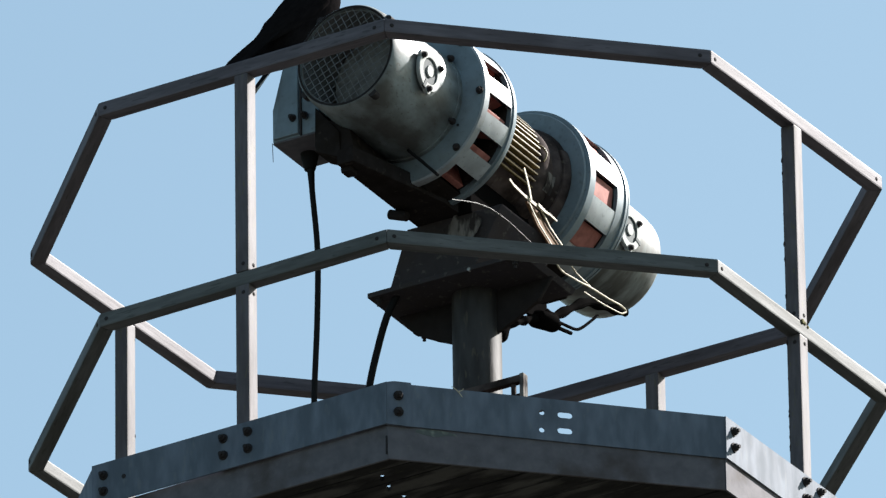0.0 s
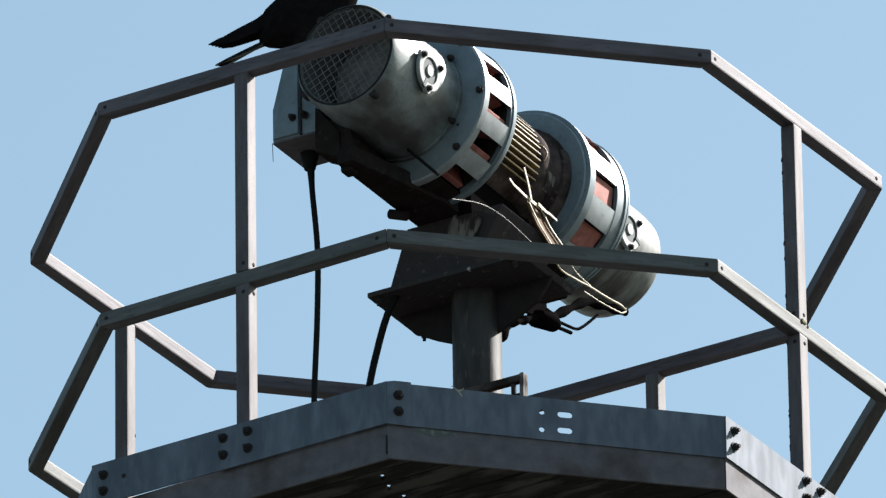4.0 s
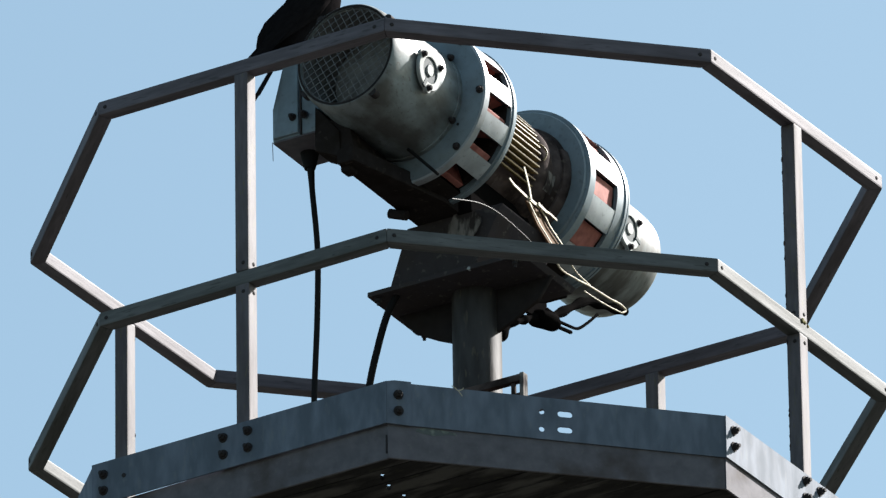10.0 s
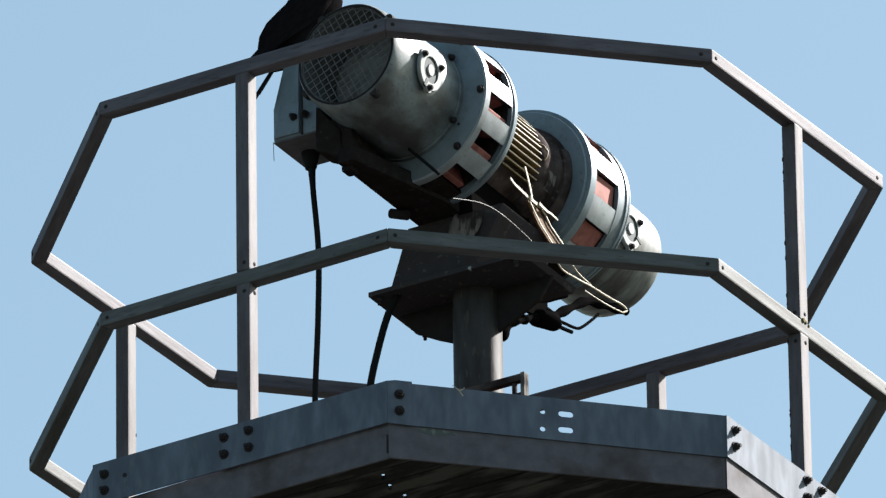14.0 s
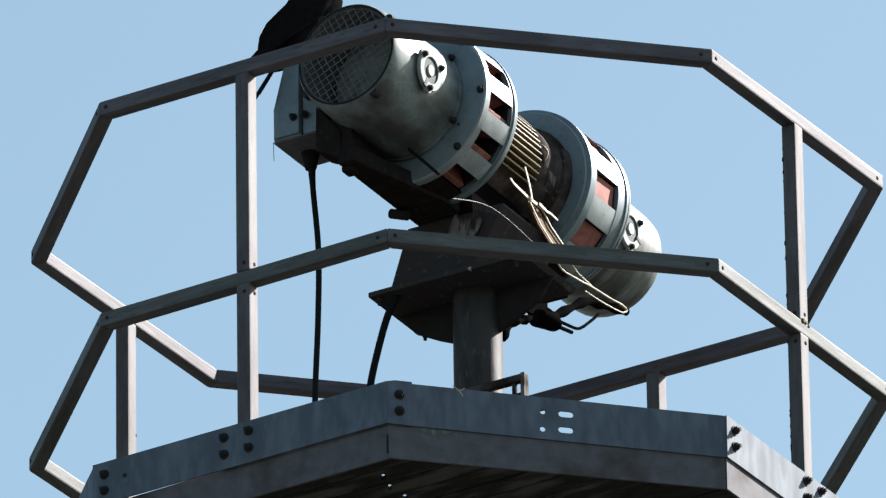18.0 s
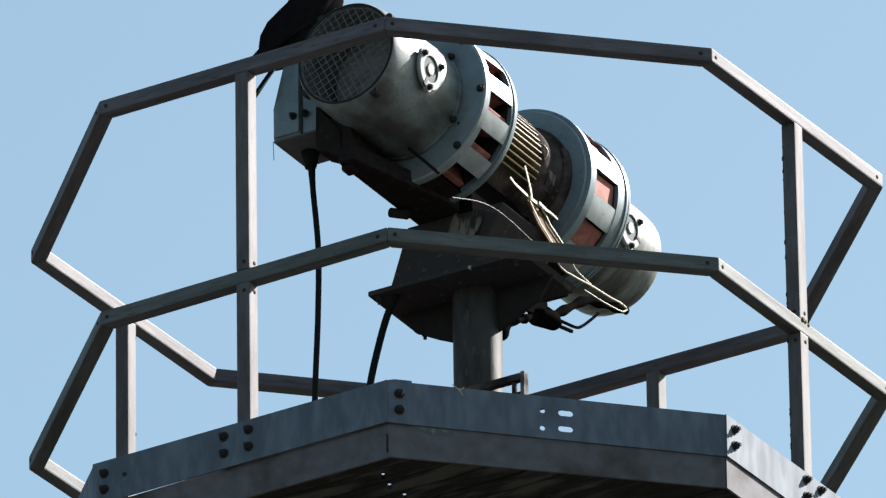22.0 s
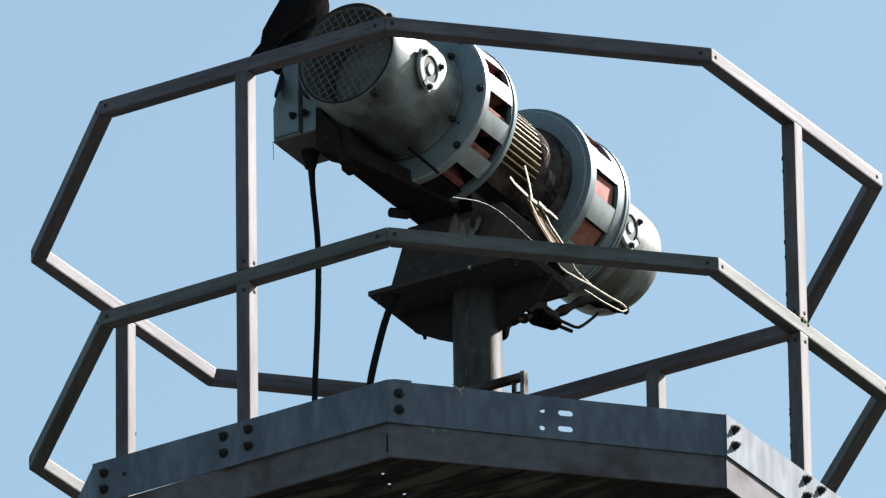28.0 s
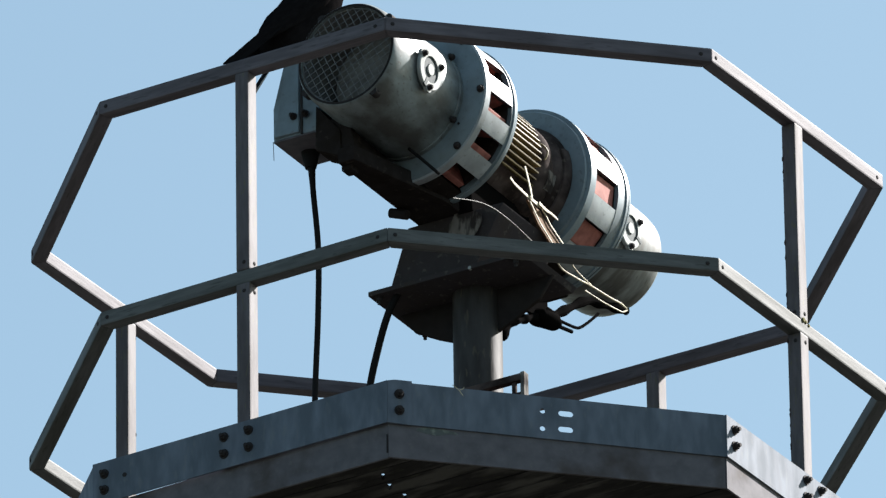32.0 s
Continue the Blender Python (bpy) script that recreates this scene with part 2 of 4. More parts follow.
def plate(outline, holes, thick):
    """A sheet in the local x-z plane, y from 0 to thick, with holes right through it."""
    b = bmesh.new()
    edges = []
    for loop in [outline, *holes]:
        v = [b.verts.new((x, 0, z)) for x, z in loop]
        edges += [b.edges.new((v[i], v[(i + 1) % len(v)])) for i in range(len(v))]
    bmesh.ops.triangle_fill(b, use_beauty=True, use_dissolve=False, edges=edges)
    r = bmesh.ops.extrude_face_region(b, geom=b.faces[:])
    bmesh.ops.translate(b, vec=(0, thick, 0), verts=[g for g in r["geom"] if isinstance(g, bmesh.types.BMVert)])
    bmesh.ops.recalc_face_normals(b, faces=b.faces)
    return b


def hexbolt(r=0.012, head=0.009, shank=0.012):
    """A bolt end: washer, nut and stub of thread, standing along -y."""
    b = lathe([(0, 0), (0, r * 1.35), (-0.003, r * 1.35), (-0.003, 0)], 16)
    n = lathe([(-0.003, 0), (-0.003, r), (-0.003 - head * 0.8, r), (-0.003 - head, r * 0.85), (-0.003 - head, 0)], 6)
    s = lathe([(-head, 0), (-head, r * 0.55), (-head - shank, r * 0.55), (-head - shank, 0)], 10)
    return join(join(b, n), s)


AT_DECK = pose(0, 0, DECK)
STEP = 45.0
FIRST = -98.67                    # bearing of the corner between the two front sides


def corner(k, r, z=0.0):
    a = radians(FIRST + STEP * k)
    return Vector((r * math.cos(a), r * math.sin(a), z))


# ---- ground and mast below ----
b = bmesh.new()
bmesh.ops.create_grid(b, x_segments=40, y_segments=40, size=3000)
me = bpy.data.meshes.new("ground")
b.to_mesh(me)
b.free()
me.materials.append(GRASS)
tagged(new("ground", me), "dull green grass ground far below the platform", "ground", kind="structure")

tower = thing("support_mast", pose(0, 0, 0), "grey steel mast carrying the platform from the ground", "mast")
part("pole", lathe([(0, 0), (0, 0.16), (DECK - 0.297, 0.16), (DECK - 0.297, 0)], 32), POLE, tower, m=pose(0, 0, 0, 90, 0, 0) @ Matrix.Identity(4), smooth=True)
part("base_plate", box(0.7, 0.7, 0.03, 0.004, (0, 0, 0.015)), POLE, tower)
for k in (0, 2):
    part("bearer", box(1.5, 0.08, 0.09 if k else 0.086, 0.004), DARK, tower, m=pose(0, 0, DECK - (0.252 if k else 0.250), 0, 0, FIRST + 22.5 + 45 * k))

# ---- platform ----
R_PLAT, H_UP, H_LOW = 1.168, 0.119, 0.095
platform = thing("siren_platform", AT_DECK, "eight-sided steel platform with bolted galvanised edge plates", "platform")
SIDE = 2 * R_PLAT * math.sin(radians(22.5))
APO = R_PLAT * math.cos(radians(22.5))


def side_pose(k, z=0.0, out=0.0):
    """On side k: x along the side, y inwards, origin on the face at the side's middle."""
    a = FIRST + STEP * k + 22.5
    return pose(0, 0, z, 0, 0, a + 90) @ pose(0, -APO - out, 0)


def slot(x, z, w, h, n=6):
    """Outline of a rounded slot."""
    r = h / 2
    pts = [(x + w / 2 - r + r * math.cos(radians(a)), z + r * math.sin(radians(a))) for a in np.linspace(-90, 90, n)]
    return pts + [(x - w / 2 + r + r * math.cos(radians(a)), z + r * math.sin(radians(a))) for a in np.linspace(90, 270, n)]


DIP = {1: -0.007, 2: -0.005}       # corners that hang a little low
bolt_mesh = None
for k in range(8):
    half = SIDE / 2
    out = 0.004 if k % 2 == 1 else 0.0
    grow = out * math.tan(radians(22.5))
    za, zb = DIP.get(k, 0.0), DIP.get((k + 1) % 8, 0.0)
    rect = [(-half - grow, za - H_UP), (half + grow, zb - H_UP), (half + grow, zb), (-half - grow, za)]
    holes = []
    if k == 0:
        holes = [slot(0.023, -0.046, 0.040, 0.017), slot(0.022, -0.091, 0.040, 0.017), slot(-0.0385, -0.044, 0.015, 0.015), slot(-0.039, -0.094, 0.015, 0.015)]
    part("edge_plate", plate(rect, holes, 0.004), FASCIA, platform, "galvanised edge plate with two slots" if k == 0 else "", m=side_pose(k, 0, out))
    low = [(-half + 0.003, -H_UP - H_LOW), (half - 0.003, -H_UP - H_LOW), (half - 0.003, -H_UP + 0.02), (-half + 0.003, -H_UP + 0.02)]
    if k == 7:
        # here the channel's top edge is lower and leaves a narrow slit under the plate
        low = low[:3] + [(0.02, -H_UP + 0.02), (-0.04, -H_UP + 0.0065), (-0.33, -H_UP + 0.0026), (-half + 0.003, -H_UP + 0.0022)]
    part("channel", plate(low, [], 0.006), BAND, platform, m=side_pose(k, 0, -0.0085 if k == 7 else -0.005 if k == 0 else -0.002))
    if k == 7:
        part("plug", lathe([(0.002, 0), (0.002, 0.0065), (-0.002, 0.006), (-0.002, 0)], 14), BOLT, platform, m=side_pose(k, -0.055, out) @ pose(-0.35, 0, 0))
    spots = []
    if k % 2 == 1:
        # plates of these sides lap round the corner and carry two bolts at each end
        for sx in ((-1, 1) if k != 7 else (-1,)):
            spots += [(sx * (half - 0.035), z) for z in (-0.037, -0.083)]
        spots += [(x, z) for x in (-0.045, 0.03) for z in (-0.03, -0.078)]
    for x, z in spots:
        if bolt_mesh is None:
            bolt_mesh = part("bolt", hexbolt(0.0098, 0.010, 0.009), BOLT, platform, "dark rusty bolt end", m=side_pose(k, z, out) @ pose(x, 0, 0))
        else:
            twin(bolt_mesh, side_pose(k, z, out) @ pose(x, 0, 0))
# the lapping tabs at the corner of the two front sides
for k, sx in ((0, -1),):
    tab = [(-SIDE / 2, -H_UP), (-SIDE / 2 + 0.064, -H_UP - 0.003), (-SIDE / 2 + 0.064, 0.0035), (-SIDE / 2 + 0.02, 0.004), (-SIDE / 2, 0)]
    part("corner_lap", plate(tab, [], 0.003), FASCIA, platform, m=side_pose(k, 0, 0.0035))
    for z in (-0.037, -0.083):
        twin(bolt_mesh, side_pose(k, z, 0.004) @ pose(-SIDE / 2 + 0.030, 0, 0))

# open seam where the two front channels meet, and a smear of pale sealant under the lap
part("seam", box(0.004, 0.004, 0.052, 0.001), BOLT, platform, m=side_pose(7, -H_UP - 0.055, -0.007) @ pose(SIDE / 2 - 0.006, 0, 0))
smear = [(-0.045, 0.004), (-0.02, 0.009), (0.02, 0.007), (0.055, 0.001), (0.06, -0.004), (0.03, -0.006), (0.005, -0.012), (-0.025, -0.009), (-0.05, -0.003)]
part("sealant_smear", plate(smear, [], 0.001), SEALANT, platform, "pale greenish sealant smear", m=side_pose(0, -H_UP - 0.010, -0.0044) @ pose(-SIDE / 2 + 0.125, 0, 0))

# deck boards, laid along the front left side
rng = random.Random(5)
BW, DECK_Z = 0.072, -0.180
DIR = FIRST - 22.5 + 90
KNOTS = [(0.352, -0.949), (0.334, -0.91), (0.335, -0.819), (0.272, -0.844)]     # small knot-holes: along the boards, across them


def reach(y):
    """Half the deck's length along the boards at the distance y from its middle."""
    t = R_PLAT * math.sin(radians(22.5))
    return APO - max(abs(y) - t, 0) - 0.019


yb = -APO + 0.018
while yb + BW < APO - 0.012:
    z = DECK_Z + rng.uniform(-0.004, 0.0)
    y0, y1 = yb + 0.0025, yb + BW - 0.0025
    loop = [(-reach(y0), y0), (reach(y0), y0), (reach(y1), y1), (-reach(y1), y1)]
    holes = []
    for x, y in KNOTS:
        if y0 < y < y1:
            y = min(max(y, y0 + 0.026), y1 - 0.026)
            ring = [(0.019 * math.cos(k * 0.9), (0.009 if k % 2 else 0.006) * math.sin(k * 0.9)) for k in range(7)]
            holes.append([(x - 0.518 * p - 0.856 * q, y + 0.856 * p - 0.518 * q) for p, q in ring])
    part("deck_board", moved(plate(loop, holes, 0.013), pose(0, 0, z, -90, 0, 0)), WOOD, platform, m=pose(0, 0, 0, 0, 0, DIR))
    yb += BW

# a wisp of straw caught on the edge of the platform
straw = thing("straw_wisp", AT_DECK @ side_pose(0, 0.0, 0.0) @ pose(-0.259, -0.002, -0.010), "pale dry straw wisp on the platform edge", "straw")
for x1, z1, x2, z2 in ((-0.012, 0.008, -0.019, 0.011), (0.004, -0.008, 0.009, -0.016), (0.010, 0.004, 0.012, 0.008)):
    part("stalk", tube([(0, -0.003, 0), (x1, -0.006, z1), (x2, -0.007, z2)], 0.0011, 5), STRAWMAT, straw)

# ---- railing ----
R_RAIL, W_RAIL, Z_TOP, Z_MID, W_POST = 1.15, 0.0394, 1.0706, 0.4529, 0.0408
railing = thing("guard_railing", AT_DECK, "weathered square steel tube guard railing with two rails", "railing")
SHIFT = {("top", 0): (-0.008, 0.1), ("top", 2): (0.011, -0.9), ("top", 3): (0.018, 0), ("top", 4): (0.008, 0), ("top", 5): (0.003, -0.2), ("top", 6): (0, 0.15), ("mid", 7): (-0.006, -0.2), ("mid", 0): (-0.004, 0.1), ("mid", 1): (0.0076, -0.05), ("mid", 2): (0.0145, 0.32), ("mid", 3): (0.0155, -0.27), ("mid", 6): (0.005, 0)}
#                        # small errors of the built corners: (ring, corner) -> radius, bearing


def rail_corner(ring, k, inset, z):
    dr, da = SHIFT.get((ring, k % 8), (0.0, 0.0))
    a = radians(FIRST + STEP * k + da)
    r = R_RAIL + dr - inset / math.cos(radians(22.5))
    return Vector((r * math.cos(a), r * math.sin(a), z))


hole_mesh = None
for ring, ztop in (("top", Z_TOP), ("mid", Z_MID)):
    for k in range(8):
        ends = []
        for e in (k, k + 1):
            ends += [rail_corner(ring, e, 0, ztop), rail_corner(ring, e, W_RAIL, ztop), rail_corner(ring, e, W_RAIL, ztop - W_RAIL), rail_corner(ring, e, 0, ztop - W_RAIL)]
        a, c = rail_corner(ring, k, 0, ztop - W_RAIL / 2), rail_corner(ring, k + 1, 0, ztop - W_RAIL / 2)
        d = (c - a).normalized()
        face = Matrix((d, Vector((-d.y, d.x, 0)), Vector((0, 0, 1)))).transposed().to_4x4()
        m = Matrix.Translation((a + c) / 2) @ face
        part(f"{ring}_rail", moved(prism(ends, 0.0045), m.inverted()), RAIL if ring == "top" else ALGAE, railing, m=m)
        for p in (a + d * 0.02, c - d * 0.03):
            m = Matrix.Translation(p) @ face
            if hole_mesh is None:
                hole_mesh = part("rivet", lathe([(0.002, 0), (0.002, 0.0055), (-0.001, 0.0055), (-0.002, 0.003), (-0.002, 0)], 12), BOLT, railing, "dark rivet", m=m)
            else:
                twin(hole_mesh, m)
for k in (1, 3, 5, 7):
    for ring, z0, z1 in (("low", DECK_Z, Z_MID - W_RAIL), ("up", Z_MID, Z_TOP - W_RAIL)):
        mid = (rail_corner("mid", k, W_RAIL / 2, 0) + rail_corner("mid", k + 1, W_RAIL / 2, 0)) / 2
        mid2 = (rail_corner("top", k, W_RAIL / 2, 0) + rail_corner("top", k + 1, W_RAIL / 2, 0)) / 2
        ang = FIRST + STEP * k + 22.5
        h = z1 - z0
        stand = pose((mid.x + mid2.x) / 2, (mid.y + mid2.y) / 2, (z0 + z1) / 2, 0, 0, ang) @ pose(0, -0.007 if k == 1 else 0, 0)
        part("post", box(W_POST, W_POST, h, 0.0045, (0, 0, 0)), POST, railing, m=stand)
        # a rivet near the rail end on two faces
        end = h / 2 - 0.022 if ring == "low" else -h / 2 + 0.022
        for turn in (0, 90) if k in (7, 5) else (0, -90):
            twin(hole_mesh, stand @ pose(0, 0, end, 0, 0, turn) @ pose(W_POST / 2, 0.004, 0, 0, 0, 90))

# rust crusts along the sharp outer edge of two posts
crusts = random.Random(11)
for post in [o for o in railing.children if o.name.startswith("post")]:
    k = (math.degrees(math.atan2(post.location.y, post.location.x)) - FIRST - 22.5) / STEP % 8
    tall = max(v.co.z for v in post.data.vertices)
    for i in range(13 if abs(k - 1) < 0.3 else 4):
        r = crusts.uniform(0.002, 0.0042)
        b = lathe([(-2.2 * r, 0), (-1.4 * r, 0.8 * r), (0, r), (1.6 * r, 0.7 * r), (2.4 * r, 0)], 7)
        at = pose(-W_POST / 2 + 0.002, -W_POST / 2 + 0.002, crusts.uniform(-0.95, 0.95) * tall, 90, 0, crusts.uniform(0, 90))
        part("rust_crust", b, RUST, railing, smooth=True, m=post.matrix_basis @ at)

LICHEN = material("yellowish_lichen", (0.12, 0.11, 0.05), 0.9, 0.0, spec=0.1, grain=200, vary=0.4, bump=0.5)
joint = (rail_corner("mid", 1, 0, Z_MID) + rail_corner("mid", 2, 0, Z_MID)) / 2
for dx, dz, r in ((-0.016, 0.001, 0.008), (-0.004, 0.0, 0.006), (0.012, -0.004, 0.005)):
    b = lathe([(-0.6 * r, 0), (-0.45 * r, 0.75 * r), (0, r), (0.4 * r, 0.8 * r), (0.6 * r, 0)], 9)
    a = radians(FIRST + STEP + 22.5)
    part("lichen_clump", b, LICHEN, railing, "pale yellowish lichen", smooth=True, m=Matrix.Translation(joint + Vector((-math.sin(a) * dx, math.cos(a) * dx, dz))) @ pose(0, 0, 0, 0, 0, FIRST + STEP + 112.5))

# ---- siren mast head ----
MX, AXIS_Z, AXIS_AZ = 0.0596, 1.2469, 29.63
# siren space: y runs along the shaft towards the grille end, x to its side, z up
SIREN = pose(MX, 0, DECK + AXIS_Z, 0, 0, 180 - AXIS_AZ)
HEAD = pose(MX, 0, DECK, 0, 0, 180 - AXIS_AZ)
mast = thing("siren_mast", HEAD, "grey painted steel pipe mast with a gusseted top plate", "mast")
ZP = 0.826
part("pipe", lathe([(DECK_Z, 0), (DECK_Z, 0.066), (ZP, 0.066), (ZP, 0)], 48), POLE, mast, smooth=True, m=pose(0, 0, 0, 90, 0, 0))
part("top_plate", prism([Vector((x, y, z)) for z, x0 in ((ZP, -0.225), (ZP + 0.014, -0.237)) for x, y in ((x0, -0.122), (0.25, -0.122), (0.25, 0.148), (x0, 0.148))], 0.002), SADDLE, mast)
for k in (0, 180):
    g = [Vector((x, -0.006, ZP - d)) for x, d in ((0.06, 0), (0.235, 0), (0.19, 0.062), (0.12, 0.10), (0.06, 0.127))]
    part("gusset", prism(g + [v + Vector((0, 0.012, 0)) for v in g], 0.002), DARK, mast, m=pose(0, 0, 0, 0, 0, k))
for sx in (-1, 1):
    for sy in (-1, 1) if sx > 0 else (1,):
        part("clamp_bolt", moved(hexbolt(0.009, 0.010, 0.012), pose(0, 0, 0, 90, 0, 0)), BOLT, mast, m=pose(sx * 0.21 + 0.016, sy * 0.11 + (-0.003 if sy < 0 else 0.02), ZP))

# ---- siren ----
siren = thing("motor_siren", SIREN, "double-ended motor siren in weathered grey-blue paint with red rotors", "siren")
BED_Z = -0.244
part("saddle", prism([Vector(v) for v in ((-0.163, -0.16, BED_Z), (0.13, -0.16, BED_Z), (0.13, 0.14, BED_Z), (-0.163, 0.14, BED_Z), (-0.06, -0.14, ZP - AXIS_Z + 0.014), (0.2, -0.14, ZP - AXIS_Z + 0.014), (0.2, 0.12, ZP - AXIS_Z + 0.014), (-0.06, 0.12, ZP - AXIS_Z + 0.014))], 0.004), SADDLE, siren, "dark lichen-spotted cast saddle under the motor")
BEDPLAN = ((0.1, -0.44), (0.1, 0.56), (0.05, 0.56), (-0.035, 0.22), (-0.035, -0.44))
part("bed", prism([Vector((x, y, z)) for z in (BED_Z, BED_Z + 0.045) for x, y in BEDPLAN], 0.006), GRIMESHADE, siren, "dark grimy steel bed")
for x, y, z in ((0.085, 0.52, -0.248),):
    part("bed_lug", box(0.032, 0.04, 0.02, 0.006, (x, y, z)), GRIMESHADE, siren)
SECTION = ((0.05, BED_Z + 0.035), (0.1, BED_Z + 0.035), (0.14, -0.1), (0.1, -0.1), (0.065, -0.14))
# the cradle's dark shape also stands for shade on the casing's underside
part("cradle", prism([Vector((x, y, z)) for y in (0.20, 0.55) for x, z in SECTION], 0.003), GRIMESHADE, siren, "cradle under the intake casing, dark for grime and shade")


def bar_solid(back, front, wide):
    """One curved bar between the slots of a drum."""
    b = lathe([(back, 0.221), (back, 0.2335), (front, 0.2312), (front, 0.221), (back, 0.221)], 6, -wide / 2, wide)
    bmesh.ops.holes_fill(b, edges=b.edges[:])
    bmesh.ops.recalc_face_normals(b, faces=b.faces)
    return b


def drum(y0, sign):
    """One chopper: face plate, slotted drum, rotor, intake casing with its grille. sign: +1 when the intake points along +y."""
    base = pose(0, y0, 0) if sign > 0 else pose(0, y0, 0, 0, 0, 180)
    depth = 0.170 if sign > 0 else 0.227
    snout = base @ pose(0, 0.008 if sign > 0 else 0.046, 0)     # where the intake casing sits
    foot = 0.170
    lip = 0.028 if sign > 0 else 0.066
    count, wide = (13, 13.5) if sign > 0 else (10, 17.5)     # bars round the drum, and their width in degrees
    e = 0.0 if sign > 0 else 0.005     # the far casing is a little larger
    part("face_plate", lathe([(depth, 0.12), (depth, 0.222 + e), (depth - 0.006, 0.231 + e), (depth - 0.013, 0.2315 + e), (depth - 0.0135, 0.226 + e), (depth - 0.0165, 0.226 + e), (depth - 0.017, 0.2315 + e), (depth - 0.026, 0.2315 + e), (depth - 0.0275, 0.2325), (depth - lip, 0.2325), (depth - lip, 0.12)], 96), FLANGE, siren, smooth=True, m=base)
    if sign > 0:
        # thin lighter ring laid over the plate's edge to draw it lit
        part("drum_rim", lathe([(depth - lip, 0.229), (depth - lip, 0.2338), (depth - 0.006, 0.2332), (depth - 0.003, 0.2285), (depth - 0.005, 0.226), (depth - lip, 0.229)], 96), LITPAINT, siren, "rim of the drum, lightened as lit", smooth=True, m=base)
    back = 0.027 if sign > 0 else 0.040     # the solid band behind the slots
    ring = [(0.0, 0.10), (0.0, 0.235), (0.012, 0.2375), (0.018, 0.2375), (0.020, 0.2335), (0.027, 0.2335), (0.027, 0.10)] if sign > 0 else [(0.0, 0.10), (0.0, 0.2195), (0.003, 0.222), (0.010, 0.222), (0.012, 0.2335), (0.040, 0.2335), (0.040, 0.10)]
    part("rear_rim", lathe(ring, 96), FLANGE, siren, smooth=True, m=base)
    # dark rings added inside the drum to deepen the shade in its slots
    for y in (back, depth - lip - 0.003):
        part("slot_wall", lathe([(y, 0.15), (y, 0.2205), (y + 0.003, 0.2205), (y + 0.003, 0.15), (y, 0.15)], 64), GRIMESHADE, siren, smooth=True, m=base)
    bar = grimy = None
    for i in range(count):
        a = (4.85 if sign > 0 else 12) + 360 / count * i
        m = base @ pose(0, 0, 0, 0, 180 + a if sign > 0 else -a, 0)
        if bar is None:
            bar = part("drum_bar", bar_solid(back, depth - lip, wide), LITPAINT, siren, smooth=True, m=m)
        elif sign > 0 and math.sin(radians(180 + a)) > 0.9:
            # the lowest bars are coloured dark for grime and the shade beneath the drum
            grimy = twin(grimy, m) if grimy else part("drum_bar", bar_solid(back, depth - lip, wide), GRIMESHADE, siren, "drum bar darkened for grime and shade", smooth=True, m=m)
        else:
            twin(bar, m)
    rotor = part("rotor", lathe([(back + 0.002, 0.06), (back + 0.002, 0.15), (back + 0.012, 0.15), (back + 0.012, 0.12), (depth - lip - 0.015, 0.12), (depth - lip - 0.015, 0.15), (depth - lip - 0.006, 0.15), (depth - lip - 0.006, 0.06)], 64), GRIMESHADE, siren, "dark rotor hub with red vanes behind the drum slots", smooth=True, m=base)
    vane = None
    for i in range(count):
        m = pose(0, 0, 0, 0, 360 / count * i + (180 - 18.8 if sign > 0 else 6.5), 0)
        if vane is None:
            vane = part("vane", box(0.08, depth - lip - back - 0.006, 0.054 if sign > 0 else 0.068, 0.003, (0.178, (depth - lip + back) / 2, 0)), RED, rotor, m=m)
        else:
            v = twin(vane, m)
            # the two lowest far vanes take the dark iron colour in place of red
            if sign < 0 and i in (2, 3):
                v.data = vane.data.copy()
                v.data.materials[0] = GRIMESHADE
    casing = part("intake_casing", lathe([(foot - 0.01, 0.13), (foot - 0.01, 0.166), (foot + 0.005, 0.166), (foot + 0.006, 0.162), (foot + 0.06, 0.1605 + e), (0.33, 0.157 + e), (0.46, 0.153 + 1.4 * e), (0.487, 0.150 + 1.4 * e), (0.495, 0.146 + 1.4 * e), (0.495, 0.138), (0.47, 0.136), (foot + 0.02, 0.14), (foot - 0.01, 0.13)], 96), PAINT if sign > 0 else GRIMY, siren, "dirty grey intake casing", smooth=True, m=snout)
    part("liner", lathe([(0.486, 0.1375), (0.486, 0.1345), (foot + 0.026, 0.1345), (foot + 0.026, 0.1375), (0.486, 0.1375)], 64), LINING, casing, "dark grey intake lining", smooth=True)
    # added cone, set near the opening so that the intake looks lit inside
    part("nose_cone", lathe([(0.20, 0.05), (0.335, 0.113), (0.338, 0.118), (0.343, 0.118), (0.352, 0.10), (0.362, 0.06), (0.365, 0.0)], 48), CONE, casing, "dished cone added inside the intake to catch light", smooth=True)
    part("back_wall", lathe([(foot + 0.02, 0), (foot + 0.02, 0.139), (foot + 0.024, 0.139), (foot + 0.024, 0)], 48), DARK, casing)
    part("hub", lathe([(foot + 0.024, 0), (foot + 0.024, 0.05), (foot + 0.13, 0.04), (foot + 0.14, 0.03), (foot + 0.14, 0)], 32), DARK, casing, smooth=True)
    # grille of crossed wires
    g = bmesh.new()
    rr = 0.143
    n = 7
    for i in range(-n, n + 1):
        p = i * rr / (n + 0.5)
        h = math.sqrt(rr * rr - p * p)
        for horizontal in (0, 1):
            a, c = ((-h, 0.490, p), (h, 0.490, p)) if horizontal else ((p, 0.4925, -h), (p, 0.4925, h))
            join(g, tube([a, c], 0.0010, 4))
    part("grille", moved(g, pose(0, 0, 0, 0, 24 * sign, 0)), MESHWIRE, casing, "pale square wire grille")
